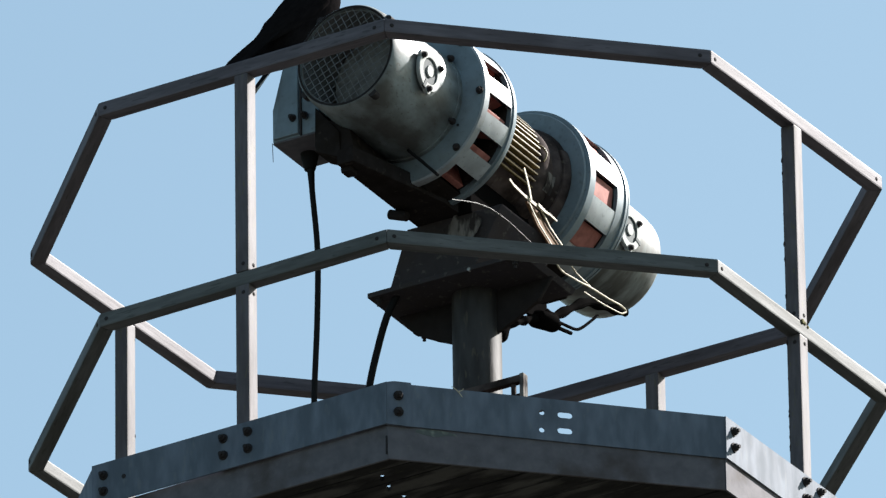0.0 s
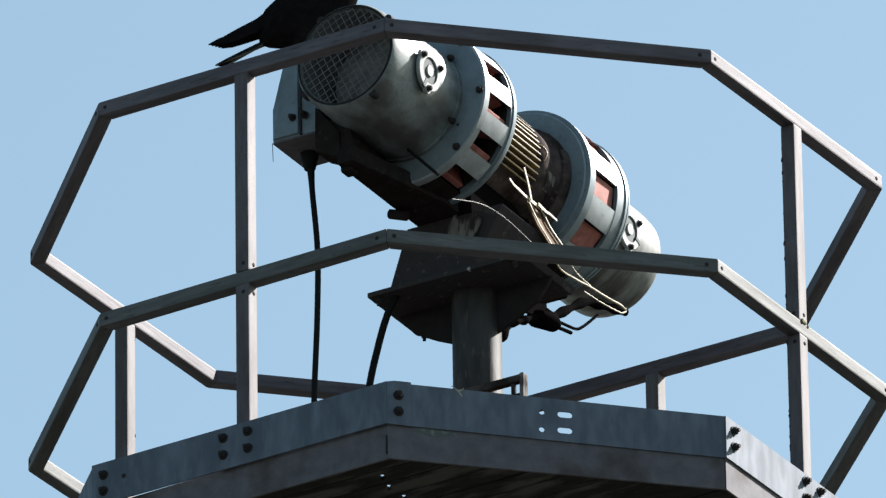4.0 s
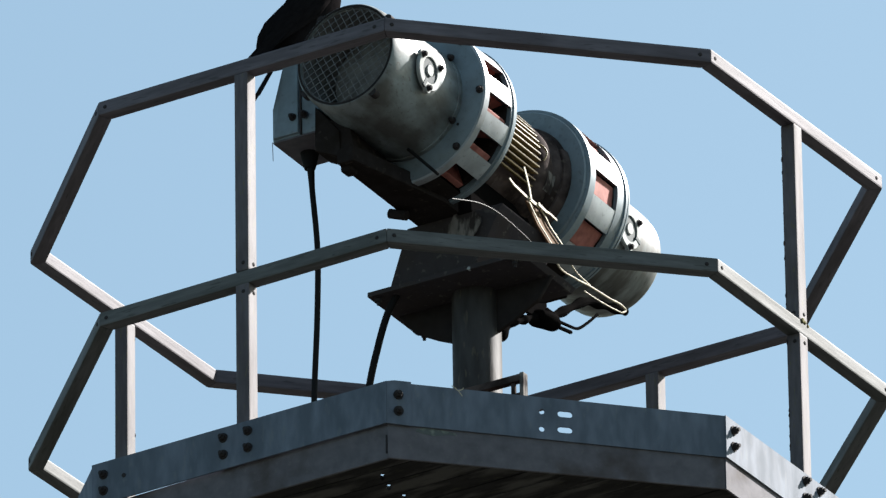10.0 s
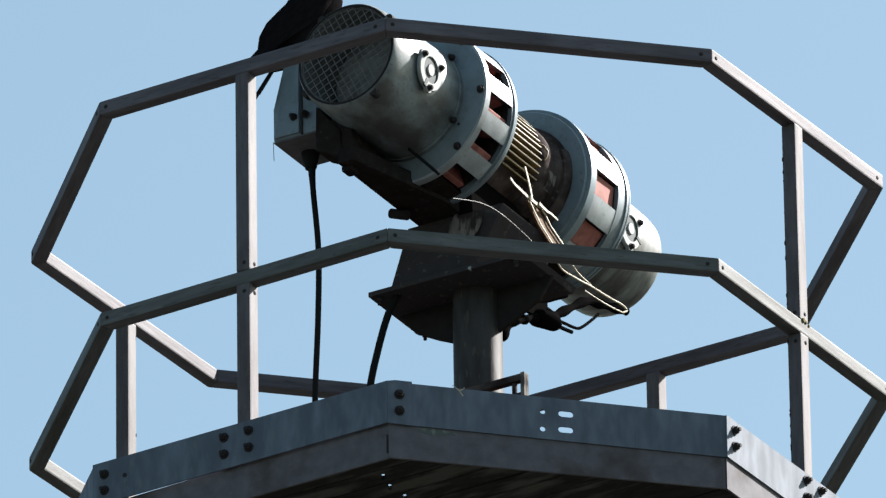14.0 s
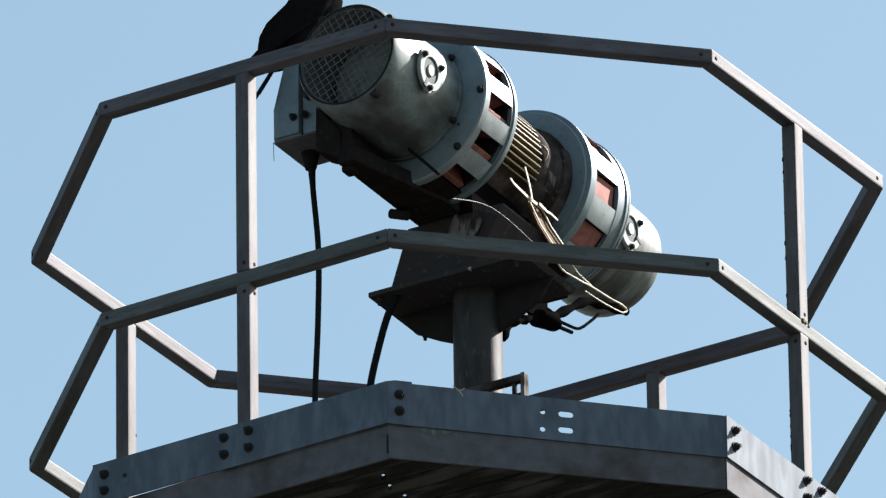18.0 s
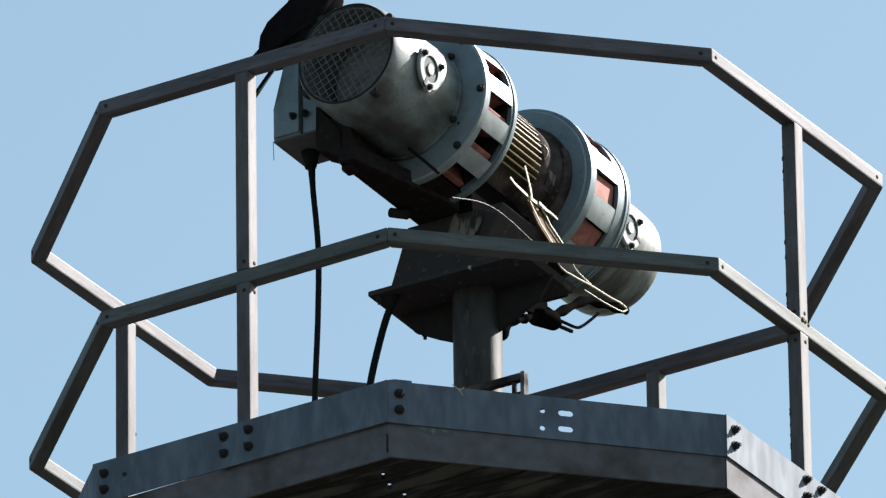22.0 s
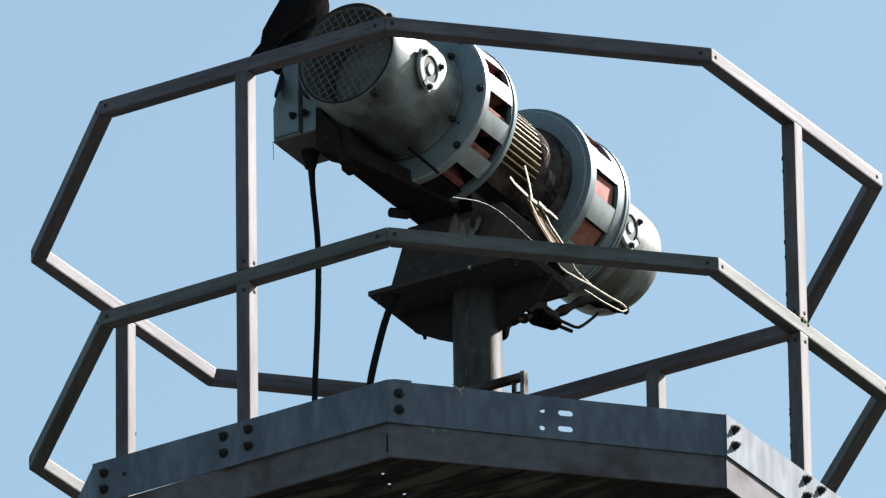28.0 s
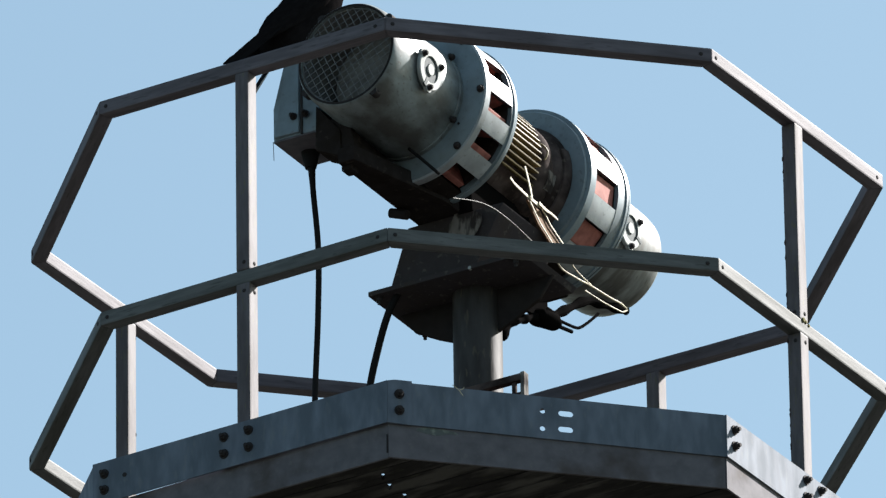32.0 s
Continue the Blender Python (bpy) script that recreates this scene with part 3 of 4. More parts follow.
    part("grille_ring", lathe([(0.486, 0.1385), (0.4965, 0.1385), (0.4965, 0.1445), (0.486, 0.1445), (0.486, 0.1385)], 96), DARK, casing, smooth=True)
    bolt = None
    for i in range(8):
        a = radians(45 * i + 3.5)
        m = base @ pose(0.219 * math.cos(a), depth, 0.219 * math.sin(a), 0, 0, 180)
        bolt = twin(bolt, m) if bolt else part("flange_bolt", hexbolt(0.008, 0.008, 0.004), BOLT, siren, m=m)
    q = radians(213.4)
    part("plug", lathe([(-0.002, 0), (-0.002, 0.0042), (0.002, 0.0036), (0.002, 0)], 10), BOLT, siren, m=base @ pose(0.18 * math.cos(q), depth, 0.18 * math.sin(q)))
    for q in (146, 213, 33, 327):
        q = radians(q if sign > 0 else q + 180)
        part("foot_bolt", moved(hexbolt(0.0072, 0.012, 0.006), pose(0, 0, 0, 0, 0, 180)), BOLT, casing, m=pose(0.171 * math.cos(q), foot + 0.006, 0.171 * math.sin(q)))
    lug = None
    for i in range(4 if sign > 0 else 0):
        a = radians(59 + 90 * i)
        m = snout @ pose(0.149 * math.cos(a), 0.478, 0.149 * math.sin(a), 0, 90 - math.degrees(a), 0)
        lug = twin(lug, m) if lug else part("grille_lug", lathe([(-0.012, 0), (-0.012, 0.012), (0.012, 0.012), (0.012, 0)], 16), BOLT, siren, m=m)
    # round inspection cover on the casing's side
    m = snout @ pose(0, 0.335 if sign > 0 else 0.30, 0, 0, 173 if sign > 0 else 6, 0) @ pose(0.155, 0, 0, 0, 0, 90)
    cover = part("inspection_cover", lathe([(-0.004, 0), (-0.004, 0.058), (-0.011, 0.058), (-0.014, 0.055), (-0.014, 0.037), (-0.009, 0.037), (-0.009, 0)], 48), BADGE, siren, "round white inspection cover", smooth=True, m=m)
    part("dark_ring", lathe([(-0.009, 0.017), (-0.009, 0.0365), (-0.0105, 0.0365), (-0.0105, 0.017), (-0.009, 0.017)], 40), RECESS, cover, smooth=True)
    part("keyway", box(0.011, 0.006, 0.026, 0.001, (0, -0.0125, -0.047)), RECESS, cover, m=pose(0, 0, 0, 0, 205 if sign > 0 else -70, 0))
    part("collar", lathe([(0.03, 0), (0.03, 0.054), (-0.004, 0.054), (-0.004, 0)], 40), RECESS, cover, "dark grey collar", smooth=True)
    part("boss", lathe([(-0.009, 0), (-0.009, 0.0165), (-0.0145, 0.0155), (-0.0145, 0)], 32), BADGE, cover, smooth=True)
    for q in (88, 325, 210) if sign > 0 else (40, 150, 275):
        q = radians(q)
        part("cover_lug", lathe([(-0.004, 0), (-0.004, 0.014), (-0.0135, 0.014), (-0.0135, 0)], 16), BADGE, cover, m=pose(0.052 * math.cos(q), 0, 0.052 * math.sin(q)))
        part("cover_bolt", hexbolt(0.007, 0.008, 0.004), BOLT, cover, m=pose(0.052 * math.cos(q), -0.0135, 0.052 * math.sin(q)))


drum(0.179, 1)
drum(-0.212, -1)

# motor between the drums
motor = part("motor", lathe([(-0.222, 0), (-0.222, 0.12), (-0.2, 0.13), (-0.17, 0.138), (0.14, 0.138), (0.16, 0.132), (0.182, 0.12), (0.182, 0)], 64), RUST, siren, "rusty brown motor body", smooth=True)
part("end_bell", lathe([(-0.218, 0.10), (-0.218, 0.176), (-0.205, 0.174), (-0.195, 0.166), (-0.183, 0.168), (-0.172, 0.162), (-0.162, 0.150), (-0.148, 0.156), (-0.122, 0.158), (-0.103, 0.150), (-0.092, 0.138), (-0.092, 0.10)], 64), RUST, motor, "rusty dark end bell", smooth=True)
part("bell_cover", lathe([(-0.212, 0.15), (-0.212, 0.181), (-0.198, 0.181), (-0.182, 0.174), (-0.182, 0.15)], 24, 160, 75), RUST, motor, "dark brown cover band on the end bell", smooth=True)
part("lifting_clip", tube([(-0.145, -0.080, 0.035), (-0.157, -0.094, 0.032), (-0.164, -0.106, 0.018), (-0.164, -0.102, 0.0), (-0.16, -0.096, -0.012)], 0.0026, 8), FIN, motor, "pale bent clip beside the fins", smooth=True)
part("worn_patch", lathe([(-0.176, 0.1635), (-0.162, 0.1525), (-0.148, 0.1575), (-0.128, 0.1595), (-0.128, 0.150), (-0.170, 0.150), (-0.176, 0.1635)], 12, 190, 20), PEELING, motor, "worn pale patch on the end bell", smooth=True)
# the foot's near-black colour stands for the drum's shade on it
part("motor_foot", prism([Vector((x, y, z)) for y in (-0.2, 0.15) for x, z in ((-0.03, -0.25), (-0.075, -0.25), (-0.07, -0.13), (-0.055, -0.10), (-0.03, -0.12))], 0.004), SHADEIRON, siren, "motor foot, blackened for the drum's shade")
fin = None
for i in [k for k in range(52) if not 9 <= k <= 20]:
    m = pose(0, 0, 0, 0, i * 360 / 52, 0)
    fin = twin(fin, m, motor) if fin else part("cooling_fin", box(0.030, 0.262, 0.0046, 0.0014, (0.146, 0.05, 0)), FIN, motor, m=m)

# terminal box beside the front casing
BOXFORM = ((0.16, -0.12), (0.303, -0.12), (0.303, -0.023), (0.257, 0.15), (0.16, 0.15))
tbox = part("terminal_box", prism([Vector((x, y, z)) for y in (0.38, 0.55) for x, z in BOXFORM], 0.008), FLANGE, siren, "grey metal terminal box")

# thin sheet added below the box; its darker colour holds dirt and shade
part("box_base", box(0.140, 0.166, 0.004, 0.001, (0.2325, 0.465, -0.1215)), BAND, tbox, "underside darkened for dirt and shade")

# ---- crow ----
crow = thing("crow", SIREN @ pose(0.22, 0.46, 0.15) @ pose(0, 0, 0, 0, 0, -(180 - AXIS_AZ)), "black crow perched on the siren's terminal box", "bird")


def loft(stations, seg=24):
    """A smooth body of ellipses along x: (x, z centre, half width, half height)."""
    b = bmesh.new()
    rings = []
    for x, z, w, h in stations:
        rings.append([b.verts.new((x, w * math.cos(2 * math.pi * i / seg), z + h * math.sin(2 * math.pi * i / seg))) for i in range(seg)])
    for p, q in zip(rings, rings[1:]):
        for i in range(seg):
            b.faces.new((p[i], p[(i + 1) % seg], q[(i + 1) % seg], q[i]))
    b.faces.new(rings[0][::-1])
    b.faces.new(rings[-1])
    bmesh.ops.recalc_face_normals(b, faces=b.faces)
    return b


body = part("body", loft([(-0.15, -0.004, 0.008, 0.008), (-0.135, 0.002, 0.028, 0.030), (-0.115, 0.007, 0.042, 0.048), (-0.09, 0.009, 0.054, 0.062), (-0.05, 0.007, 0.068, 0.074), (0.0, 0.002, 0.076, 0.077), (0.05, 0.003, 0.073, 0.073), (0.10, 0.012, 0.062, 0.066), (0.135, 0.022, 0.052, 0.056), (0.16, 0.03, 0.036, 0.038)]), FEATHER, crow, smooth=True)
head = part("head", loft([(-0.05, -0.006, 0.036, 0.036), (-0.025, -0.004, 0.05, 0.053), (0.01, 0.0, 0.047, 0.05), (0.04, 0.004, 0.040, 0.043), (0.07, 0.008, 0.036, 0.039), (0.10, 0.01, 0.036, 0.037), (0.125, 0.006, 0.028, 0.028), (0.14, 0.002, 0.016, 0.017)]), FEATHER, crow, smooth=True)
part("beak", loft([(0.13, 0.002, 0.012, 0.014), (0.16, 0.0, 0.009, 0.011), (0.185, -0.005, 0.004, 0.006), (0.193, -0.009, 0.001, 0.002)], 12), HORN, head, "black beak", smooth=True)


def feather(length, width, thick=0.003, m=None):
    """A long flat feather along -x with a rounded tip."""
    top, n = [], 8
    for i in range(n + 1):
        t = i / n
        w = width * (0.75 + 0.25 * math.sin(math.pi * t)) * (1 if t < 0.8 else math.sqrt(max(1 - ((t - 0.8) / 0.2) ** 2, 0.02)))
        top.append((-length * t, w / 2))
    loop = [Vector((x, y, 0)) for x, y in top] + [Vector((x, -y, 0)) for x, y in reversed(top)]
    b = prism([v - Vector((0, 0, thick / 2)) for v in loop] + [v + Vector((0, 0, thick / 2)) for v in loop], 0)
    return moved(b, m) if m is not None else b


tail = part("tail", feather(0.187, 0.014, 0.004), QUILL, crow)
for i in (-4, -3, -2, -1, 1, 2, 3, 4):
    part("tail_feather", feather(0.186 - 0.004 * abs(i), 0.015, 0.003), QUILL, tail, m=pose(0.0, 0.003 * i, -0.0018 * abs(i), 0, 0, 2.3 * i))
wings = []
for s in (-1, 1):
    w = loft([(-0.275, -0.040, 0.003, 0.005), (-0.22, -0.036, 0.005, 0.012), (-0.16, -0.030, 0.009, 0.024), (-0.09, -0.022, 0.014, 0.040), (-0.03, -0.018, 0.018, 0.052), (0.03, -0.012, 0.016, 0.046), (0.06, -0.006, 0.008, 0.022)], 20)
    wing = part("wing", w, FEATHER, crow, smooth=True)
    for i in range(5):
        part("primary_feather", feather(0.25 - 0.008 * i, 0.026, 0.0025), FEATHER, wing, m=pose(-0.08, s * (0.002 * i - 0.003), -0.018 - 0.003 * i, 0, -5 - 0.35 * i, 0) @ pose(0, 0, 0, 72, 0, 0))
    wings.append(wing)
for s in (-1, 1):
    leg = part("leg", tube([(0, 0, 0.006), (-0.006, 0, 0.03), (0.004, 0, 0.055), (0.03, 0, 0.10)], lambda f: 0.0045 + 0.045 * max(f - 0.45, 0), 10), FEATHER, crow, smooth=True, m=pose(-0.05, s * 0.03, 0))
    for a in (-28, 0, 28, 180):
        part("toe", tube([(0, 0, 0.008), (0.02, 0, 0.009), (0.042, 0, 0.004)], 0.0035, 6), HORN, leg, m=pose(0, 0, 0, 0, 0, a))

# cables
def ribbon(line, width, x, thick=0.003):
    """A flat strap in an upright plane of the siren's space: line of (y, z), width tapering from first to second value."""
    n, one, two = len(line), [], []
    for i, (y, z) in enumerate(line):
        y0, z0 = line[max(i - 1, 0)]
        y1, z1 = line[min(i + 1, n - 1)]
        d = math.hypot(y1 - y0, z1 - z0)
        w = (width[0] + (width[1] - width[0]) * i / (n - 1)) / 2
        one.append((y - (z1 - z0) / d * w, z + (y1 - y0) / d * w))
        two.append((y + (z1 - z0) / d * w, z - (y1 - y0) / d * w))
    loop = one + two[::-1]
    return prism([Vector((x, y, z)) for y, z in loop] + [Vector((x + thick, y, z)) for y, z in loop], 0.0006)


def cable(name, points, radius, mat, label, parent_pose=SIREN, seg=10):
    """A cable as a thing of its own, its points in the siren's space."""
    me = bpy.data.meshes.new(name)
    b = tube(points, radius, seg)
    b.to_mesh(me)
    b.free()
    me.materials.append(mat)
    me.shade_smooth()
    ob = new(name, me)
    ob.matrix_basis = parent_pose
    return tagged(ob, label, "cable")


cable("supply_cable", [(0.247, 0.45, -0.105), (0.241, 0.45, -0.228), (0.226, 0.45, -0.418), (0.229, 0.45, -0.618), (0.241, 0.45, -0.868), (0.246, 0.44, -1.10), (0.235, 0.40, -1.43)], lambda f: 0.0082 + 0.007 * max(0.16 - f, 0) / 0.16, RUBBER, "black rubber cable hanging from the terminal box to the deck")
cable("mast_cable", [(0.17, 0.11, -0.40), (0.204, 0.12, -0.469), (0.237, 0.12, -0.566), (0.266, 0.12, -0.685), (0.285, 0.12, -0.85), (0.29, 0.12, -1.10), (0.28, 0.10, -1.43)], 0.0098, RUBBER, "thick black cable running from the mast plate to the deck")
part("strap", ribbon([(0.128, -0.171), (0.105, -0.179), (0.045, -0.185), (0.0, -0.186), (-0.035, -0.186)], (0.007, 0.010), -0.181), WHITECABLE, siren, "pale cream cable strap")
part("strap", ribbon([(-0.02, -0.183), (-0.06, -0.188), (-0.085, -0.186), (-0.12, -0.189)], (0.010, 0.005), -0.185), WHITECABLE, siren, "pale cream cable strap")
part("strap", ribbon([(0.056, -0.106), (0.040, -0.135), (0.028, -0.162), (0.020, -0.19)], (0.007, 0.008), -0.186), WHITECABLE, siren, "pale cream cable strap")
part("wire", ribbon([(0.030, -0.183), (-0.004, -0.212), (-0.036, -0.236), (-0.070, -0.252), (-0.102, -0.268)], (0.0044, 0.0044), -0.179), WHITECABLE, siren, "pale flat wire")
part("wire", ribbon([(-0.045, -0.187), (-0.070, -0.201), (-0.091, -0.217), (-0.125, -0.231), (-0.158, -0.244)], (0.0044, 0.0044), -0.179), WHITECABLE, siren, "pale flat wire")
part("sheath", prism([Vector(v) for v in ((-0.172, 0.022, -0.187), (-0.172, -0.035, -0.236), (-0.172, -0.104, -0.268), (-0.172, -0.156, -0.246), (-0.172, -0.09, -0.219), (-0.172, -0.04, -0.192), (-0.166, 0.022, -0.187), (-0.166, -0.035, -0.236), (-0.166, -0.104, -0.268), (-0.166, -0.156, -0.246), (-0.166, -0.09, -0.219), (-0.166, -0.04, -0.192))], 0.001), RIBBON, siren, "brown sheath between two pale wires")
part("wire", tube([(-0.175, -0.102, -0.268), (-0.172, -0.149, -0.314), (-0.17, -0.241, -0.308), (-0.17, -0.321, -0.297), (-0.17, -0.427, -0.287), (-0.168, -0.489, -0.277), (-0.166, -0.526, -0.279), (-0.165, -0.504, -0.296)], 0.0027, 8), WHITECABLE, siren, "pale cable under the rear drum")
part("wire", tube([(-0.172, -0.158, -0.244), (-0.172, -0.227, -0.283), (-0.171, -0.272, -0.291), (-0.17, -0.322, -0.293)], 0.0020, 8), WHITECABLE, siren, "pale thin wire")
part("wire", tube([(-0.165, -0.504, -0.296), (-0.165, -0.457, -0.304), (-0.165, -0.386, -0.313), (-0.165, -0.296, -0.32)], 0.0019, 8), WHITECABLE, siren, "pale thin wire")
part("wire", tube([(-0.16, 0.404, -0.348), (-0.16, 0.253, -0.296), (-0.16, 0.132, -0.281), (-0.16, -0.025, -0.293), (-0.16, -0.08, -0.31)], lambda f: 0.0012 + 0.0008 * f, 8), GREYWIRE, siren, "thin pale looped wire")
part("drip_rod", tube([(-0.026, 0.40, -0.163), (-0.065, 0.40, -0.205), (-0.116, 0.40, -0.262)], 0.0045, 8), RUBBER, siren)
part("stub_pipe", tube([(0.118, 0.25, -0.250), (0.067, 0.25, -0.270)], 0.0135, 14), DARK, siren)
# junction lump, arm and drain rods below the rear drum, coloured near-black for its shade
part("junction", moved(loft([(-0.06, -0.012, 0.010, 0.010), (-0.055, -0.010, 0.024, 0.018), (-0.03, -0.004, 0.034, 0.021), (0.02, -0.002, 0.036, 0.023), (0.045, 0.002, 0.030, 0.019), (0.056, 0.004, 0.012, 0.012)], 20), pose(-0.05, -0.275, -0.382, 0, 0, 90) @ pose(0, 0, 0, 0, 16, 0)), SHADEIRON, siren, "dark flattened junction box", smooth=True)
part("web", prism([Vector((x, y, z)) for x in (-0.055, -0.045) for y, z in ((-0.14, -0.41), (-0.20, -0.40), (-0.265, -0.372), (-0.288, -0.342), (-0.285, -0.315), (-0.15, -0.36))], 0.002), SHADEIRON, siren)
part("junction_nub", moved(loft([(-0.02, 0, 0.008, 0.006), (-0.01, 0.002, 0.012, 0.012), (0.012, 0.002, 0.012, 0.012), (0.02, 0, 0.008, 0.006)], 12), pose(-0.05, -0.30, -0.356, 0, 0, 90)), SHADEIRON, siren, smooth=True)
part("arm", tube([(-0.05, -0.045, -0.54), (-0.05, -0.072, -0.50), (-0.05, -0.11, -0.462), (-0.05, -0.150, -0.443), (-0.05, -0.178, -0.425), (-0.05, -0.215, -0.405), (-0.05, -0.25, -0.385)], lambda f: 0.011 + 0.003 * math.sin(23 * f), 10), SHADEIRON, siren)
part("arm", tube([(-0.05, -0.31, -0.36), (-0.05, -0.344, -0.340), (-0.05, -0.423, -0.286), (-0.05, -0.503, -0.232), (-0.052, -0.581, -0.206), (-0.058, -0.65, -0.190), (-0.066, -0.705, -0.180)], lambda f: 0.0125 + 0.0025 * math.sin(31 * f), 10), SHADEIRON, siren)
part("drain_rod", tube([(-0.05, -0.335, -0.357), (-0.05, -0.40, -0.346), (-0.05, -0.452, -0.335), (-0.05, -0.483, -0.318), (-0.05, -0.53, -0.280), (-0.05, -0.575, -0.240)], 0.0045, 8), SHADEIRON, siren)
part("drain_rod", tube([(-0.05, -0.325, -0.378), (-0.05, -0.426, -0.358)], 0.0055, 8), SHADEIRON, siren)
# weathered boss on the saddle's flank
PATCH = [(0.055 * math.cos(0.5 * k) * (1 + 0.18 * math.sin(2.3 * k)), 0.046 * math.sin(0.5 * k) * (1 + 0.2 * math.cos(3.1 * k))) for k in range(12)]
part("peeling_paint", plate(PATCH, [], 0.003), PEELING, siren, "pale peeling paint on the cast saddle", m=pose(-0.045, 0.1455, -0.286, 0, 0, 180))
part("stud", lathe([(0.004, 0), (0.004, 0.0055), (-0.003, 0.005), (-0.004, 0)], 10), BADGE, siren, "small pale stud", m=pose(-0.062, 0.145, -0.417, 0, 0, 180))

# latch and seam of the terminal box
part("seam", box(0.005, 0.006, 0.20, 0.001, (0.214, 0.5515, -0.02)), BOLT, tbox)
part("lid", prism([Vector(v) for v in ((0.219, 0.551, -0.115), (0.297, 0.551, -0.115), (0.257, 0.551, 0.12), (0.219, 0.551, 0.12), (0.221, 0.557, -0.113), (0.295, 0.557, -0.113), (0.255, 0.557, 0.118), (0.221, 0.557, 0.128))], 0.002), FLANGE, tbox)
for x in (0.235, 0.2):
    part("latch", moved(hexbolt(0.008, 0.012, 0.008), pose(x, 0.556, -0.066, 0, 0, 180)), BOLT, tbox)
part("gland", lathe([(-0.17, 0), (-0.17, 0.015), (-0.15, 0.020), (-0.12, 0.026), (-0.085, 0.028), (-0.085, 0)], 20), RUBBER, tbox, m=pose(0.247, 0.45, 0, 90, 0, 0), smooth=True)

# small angle-iron frame standing on the deck in front of the mast
frame_thing = thing("angle_frame", HEAD @ pose(0, 0.2, -0.18), "small rusty angle-iron frame on the deck beside the mast", "frame")
DZ = 1.2509 + 0.18
part("bar", box(0.26, 0.02, 0.02, 0.002, (-0.118, 0, DZ - 0.818)), RUST, frame_thing)
part("bar", box(0.26, 0.02, 0.018, 0.002, (-0.118, 0, DZ - 0.872)), RUST, frame_thing)
# paler than the other upright: sunlight on its face is put into the colour
part("upright", box(0.012, 0.024, DZ - 0.806, 0.002, (-0.252, 0.0, (DZ - 0.806) / 2)), PEELING, frame_thing, "mottled upright, paled for its sunlit face")
part("upright", box(0.012, 0.024, DZ - 0.806, 0.002, (0.012, 0.0, (DZ - 0.806) / 2)), POLE, frame_thing)
part("web", box(0.012, 0.008, 0.05, 0.001, (-0.222, 0.0, DZ - 0.845)), RUST, frame_thing)
part("thread", tube([(0.303, 0.55, -0.12), (0.302, 0.55, -0.15), (0.301, 0.55, -0.176)], 0.0009, 5), RUBBER, tbox)

# dark bracket between the terminal box and the casing
part("bracket", prism([Vector((x, y, z)) for y in (0.47, 0.556) for x, z in ((0.168, -0.051), (0.094, -0.143), (0.092, -0.221), (0.17, -0.183))], 0.004), GRIMESHADE, siren, "dark grimy bracket beside the terminal box")



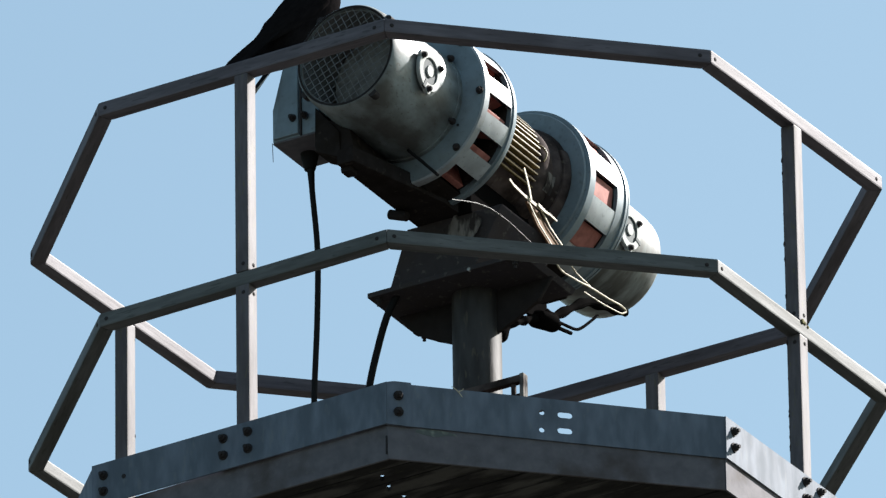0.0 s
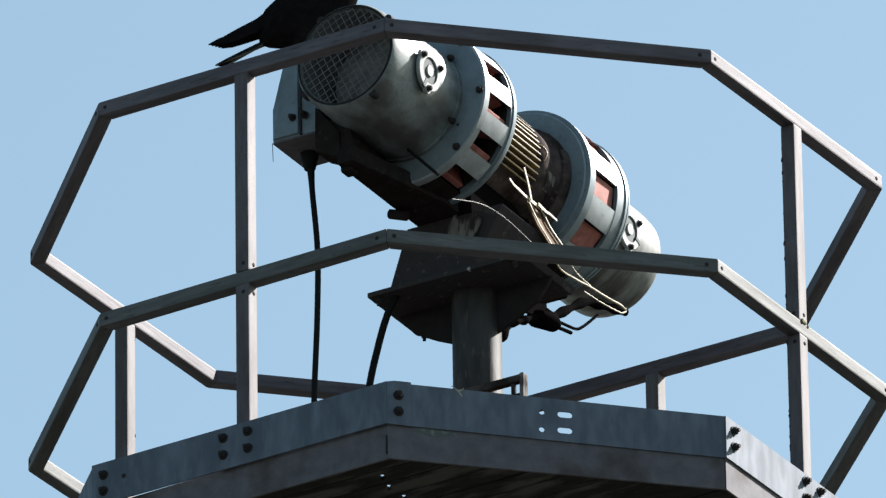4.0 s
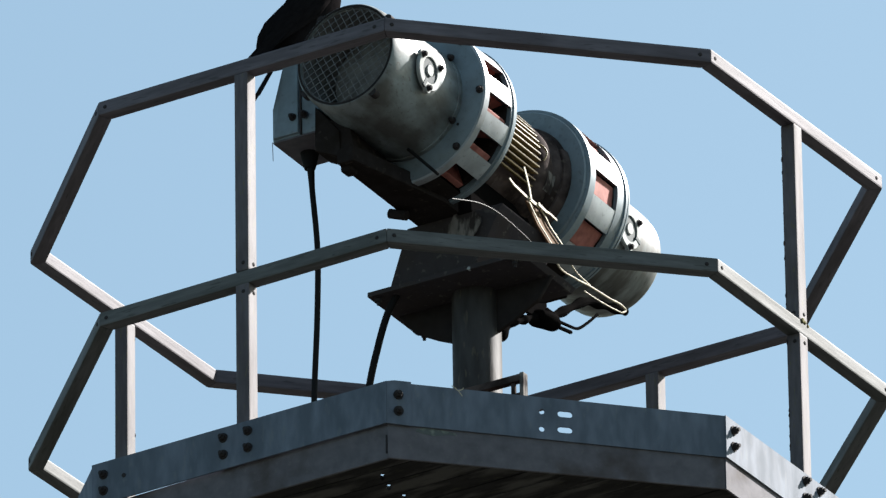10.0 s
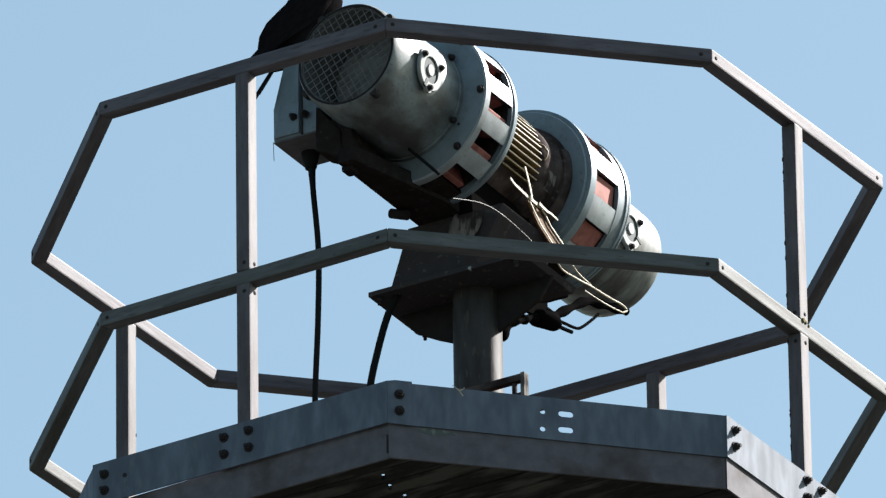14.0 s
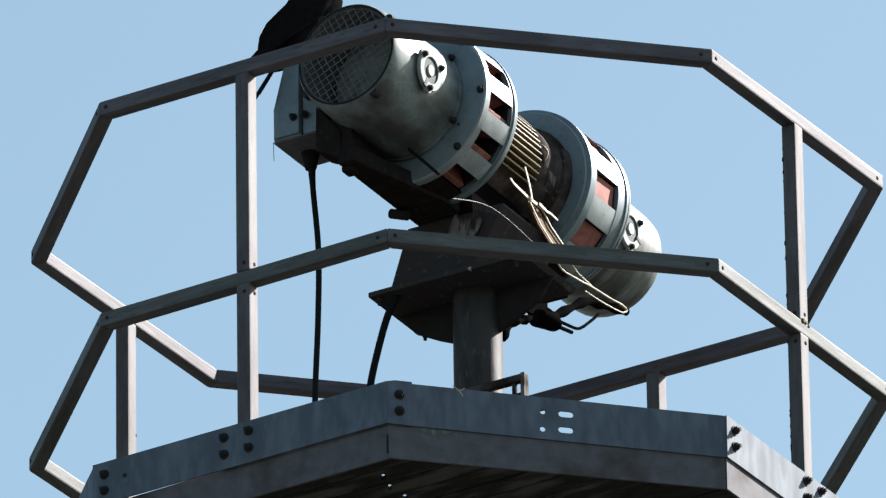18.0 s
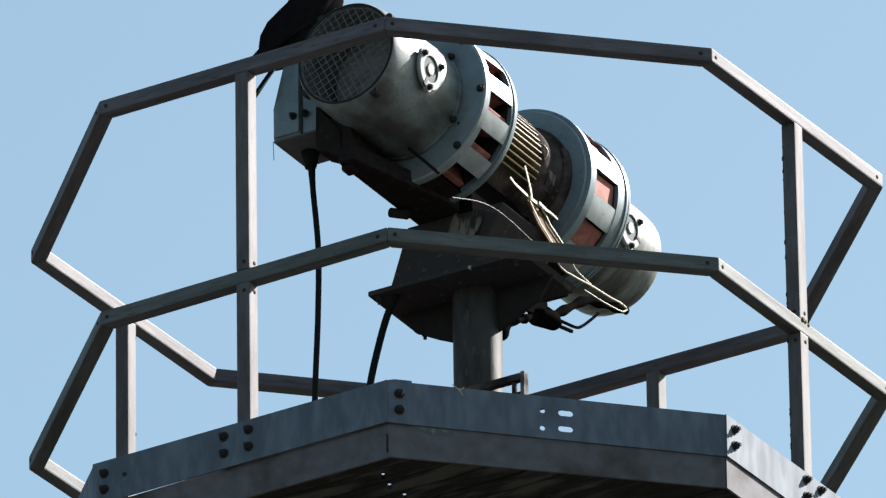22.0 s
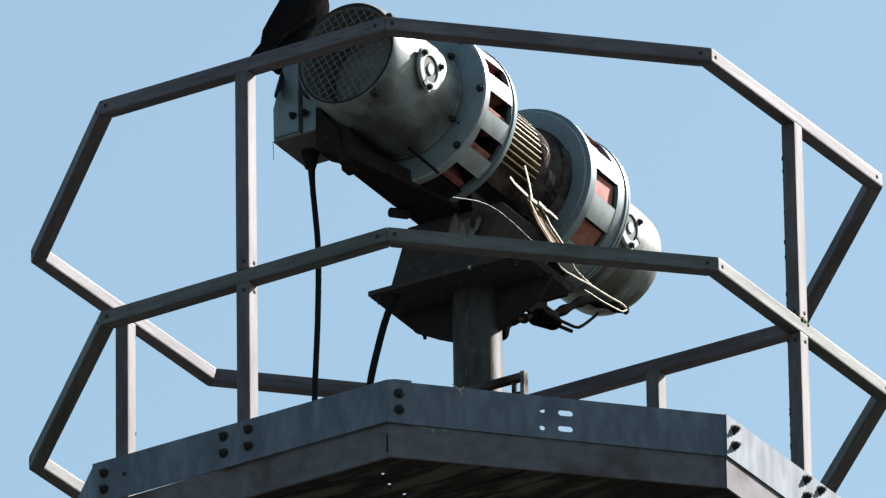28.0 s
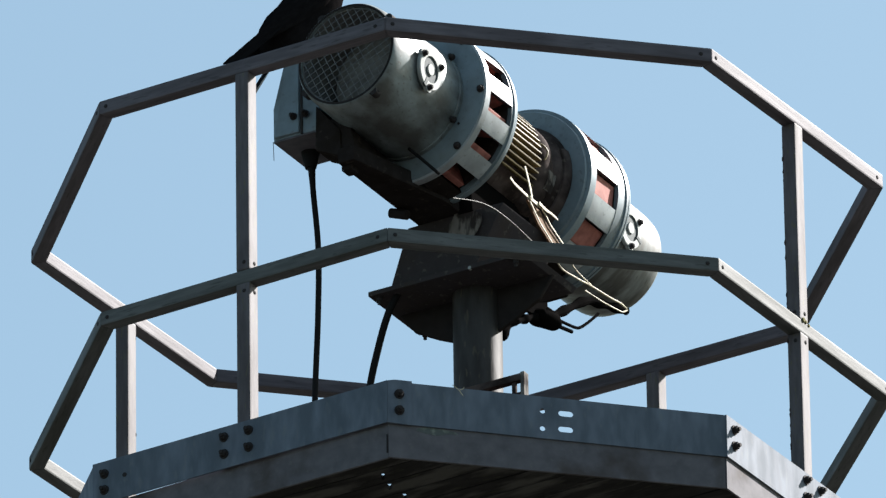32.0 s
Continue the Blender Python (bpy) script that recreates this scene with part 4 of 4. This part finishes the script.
def crow_rows():
    """Seconds; body centre along and up, pitch and turn; the tail's lift and swing; lift and spread of either wing; the tail's roll; the head's bend."""
    return [
        (0, -0.044, 0.091, 50, 0, -11, 16, 10, -6, 12, 18, 5, 0),
        (0.4, -0.044, 0.091, 52, 0, -7, 16, 4, -10, 6, 22, 5, 0),
        (0.6, -0.041, 0.091, 54, 0, -5, 16, 4, -10, 6, 22, 5, 0),
        (0.8, -0.044, 0.097, 54, 0, -5, 12, 4, -10, 6, 22, 5, 0),
        (0.9, -0.038, 0.101, 49, 0, -4, 20, 8, -6, 30, -4, 5, 0),
        (1, -0.041, 0.114, 45, 0, 1, 28, 12, 6, 14, 10, 5, 0),
        (1.2, -0.044, 0.094, 47, 0, -17, 12, 4, -10, 6, 22, 5, 0),
        (1.6, -0.044, 0.091, 50, 0, -11, 16, 2, -10, 4, 22, 5, 0),
        (2.2, -0.044, 0.094, 50, 0, -11, 16, 2, -6, 4, 22, 5, 0),
        (2.3, -0.030, 0.104, 46, 0, 3, 8, 4, -6, 8, 18, 5, 0),
        (2.4, -0.021, 0.134, 36, 0, -7, -16, 18, 10, 24, -6, 5, 0),
        (2.5, -0.026, 0.121, 42, 0, 15, 0, 16, 14, 22, -10, 5, 0),
        (2.8, -0.026, 0.117, 42, 0, 17, 0, 16, 14, 22, -10, 5, 0),
        (3, -0.023, 0.121, 40, 0, 19, -8, 14, 10, 22, -10, 5, 0),
        (3.2, -0.021, 0.129, 34, 0, 9, -8, 12, 10, 20, -10, 5, 0),
        (3.5, -0.020, 0.134, 31, 0, 5, -8, 12, 10, 18, -6, 5, 0),
        (5.5, -0.027, 0.111, 42, 0, 9, 16, 14, 14, 14, 6, 5, 0),
        (5.7, -0.042, 0.094, 47, 0, -13, 12, 6, -6, 8, 18, 5, 0),
        (5.9, -0.044, 0.091, 50, 0, -11, 16, 6, -10, 8, 22, 5, 0),
        (6.4, -0.044, 0.091, 50, 0, -11, 16, 4, -6, 6, 22, 5, 0),
        (7, -0.044, 0.091, 50, 0, -17, 16, 2, -10, 4, 22, 14, 0),
        (14.5, -0.041, 0.087, 50, 0, -15, 20, 2, -10, 4, 22, 14, 0),
        (20, -0.041, 0.087, 50, 0, -15, 20, 2, -10, 4, 22, 14, 0),
        (20.5, -0.041, 0.089, 50, 0, -13, 20, 6, -10, 10, 22, 5, 0),
        (21.5, -0.038, 0.088, 50, 0, -13, 20, 2, -10, 4, 22, 5, 0),
        (25.5, -0.038, 0.088, 51, 0, -11, 16, 2, -10, 4, 22, 5, 0),
        (27, -0.071, 0.072, 47, 5, -33, 20, 4, -14, 6, 26, 36, 16),
        (27.5, -0.090, 0.065, 44, 8, -45, 28, 0, -14, 2, 26, 36, 20),
        (27.65, -0.084, 0.067, 56, 20, -23, 24, 10, -10, 10, 22, 36, 0),
        (27.8, -0.051, 0.087, 66, 16, -5, 28, 16, -10, 16, 22, 4, 24),
        (28.2, -0.051, 0.087, 67, 16, -5, 24, 16, -10, 16, 22, 4, 24),
        (28.4, -0.086, 0.065, 47, 10, -41, 24, 6, -14, 6, 26, 36, 18),
        (28.6, -0.098, 0.060, 40, 6, -53, 28, 4, -6, 6, 22, 36, 20),
        (28.8, -0.092, 0.064, 44, 8, -47, 24, 4, -14, 6, 26, 36, 20),
        (29, -0.045, 0.087, 66, 16, -3, 24, 16, -10, 16, 22, 4, 24),
        (29.4, -0.048, 0.089, 61, 16, -13, 24, 12, -6, 12, 22, 4, 24),
        (29.6, -0.069, 0.074, 57, 20, -21, 20, 8, -6, 8, 22, 36, -5),
        (29.8, -0.089, 0.065, 44, 8, -45, 24, 4, -10, 8, 22, 36, 20),
        (30, -0.092, 0.064, 43, 6, -43, 28, 4, -10, 6, 22, 36, 20),
        (30.2, -0.069, 0.074, 56, 15, -21, 16, 8, -6, 8, 22, 36, 0),
        (30.4, -0.045, 0.089, 65, 16, -5, 24, 16, -6, 16, 22, 4, 24),
        (30.8, -0.060, 0.079, 57, 20, -19, 16, 8, -2, 8, 18, 36, -5),
        (31, -0.057, 0.081, 54, 15, -17, 16, 6, -6, 6, 18, 36, 6.8),
        (31.4, -0.054, 0.082, 54, 12, -17, 16, 6, -6, 6, 18, 36, 6.8),
        (31.5, -0.033, 0.101, 47, 10, -31, 8, 20, 10, 20, 10, 62, 0),
        (31.6, -0.020, 0.124, 37, 5, -35, -8, 30, 10, 38, -6, 62, 0),
        (31.7, -0.023, 0.117, 38, 0, -7, 28, 16, 14, 16, 6, 5, 0),
        (31.8, -0.026, 0.114, 42, 0, 7, 16, 14, 10, 16, 6, 5, 0),
        (31.9, -0.031, 0.109, 43, 0, 7, 20, 16, 14, 16, 6, 5, 0),
        (32, -0.041, 0.102, 48, 0, -15, 12, 8, -6, 12, 18, 5, 0),
    ]


def motions():
    rows = crow_rows()
    trunk = [pose(x, 0, z, 0, -p, yaw) for t, x, z, p, yaw, *rest in rows]
    walk(body, [(r[0], m) for r, m in zip(rows, trunk)])
    walk(head, [(r[0], m @ pose(0.125, 0, 0.02, 0, r[12], 0)) for r, m in zip(rows, trunk)])
    walk(tail, [(r[0], m @ pose(-0.10, 0, -0.008, 0, r[5], r[6]) @ pose(0, 0, 0, r[11], 0, 0)) for r, m in zip(rows, trunk)])
    for s, c, w in zip((-1, 1), (7, 9), wings):
        walk(w, [(r[0], m @ pose(0.07, s * 0.058, 0.03, 0, r[c], s * r[c + 1])) for r, m in zip(rows, trunk)])


motions()
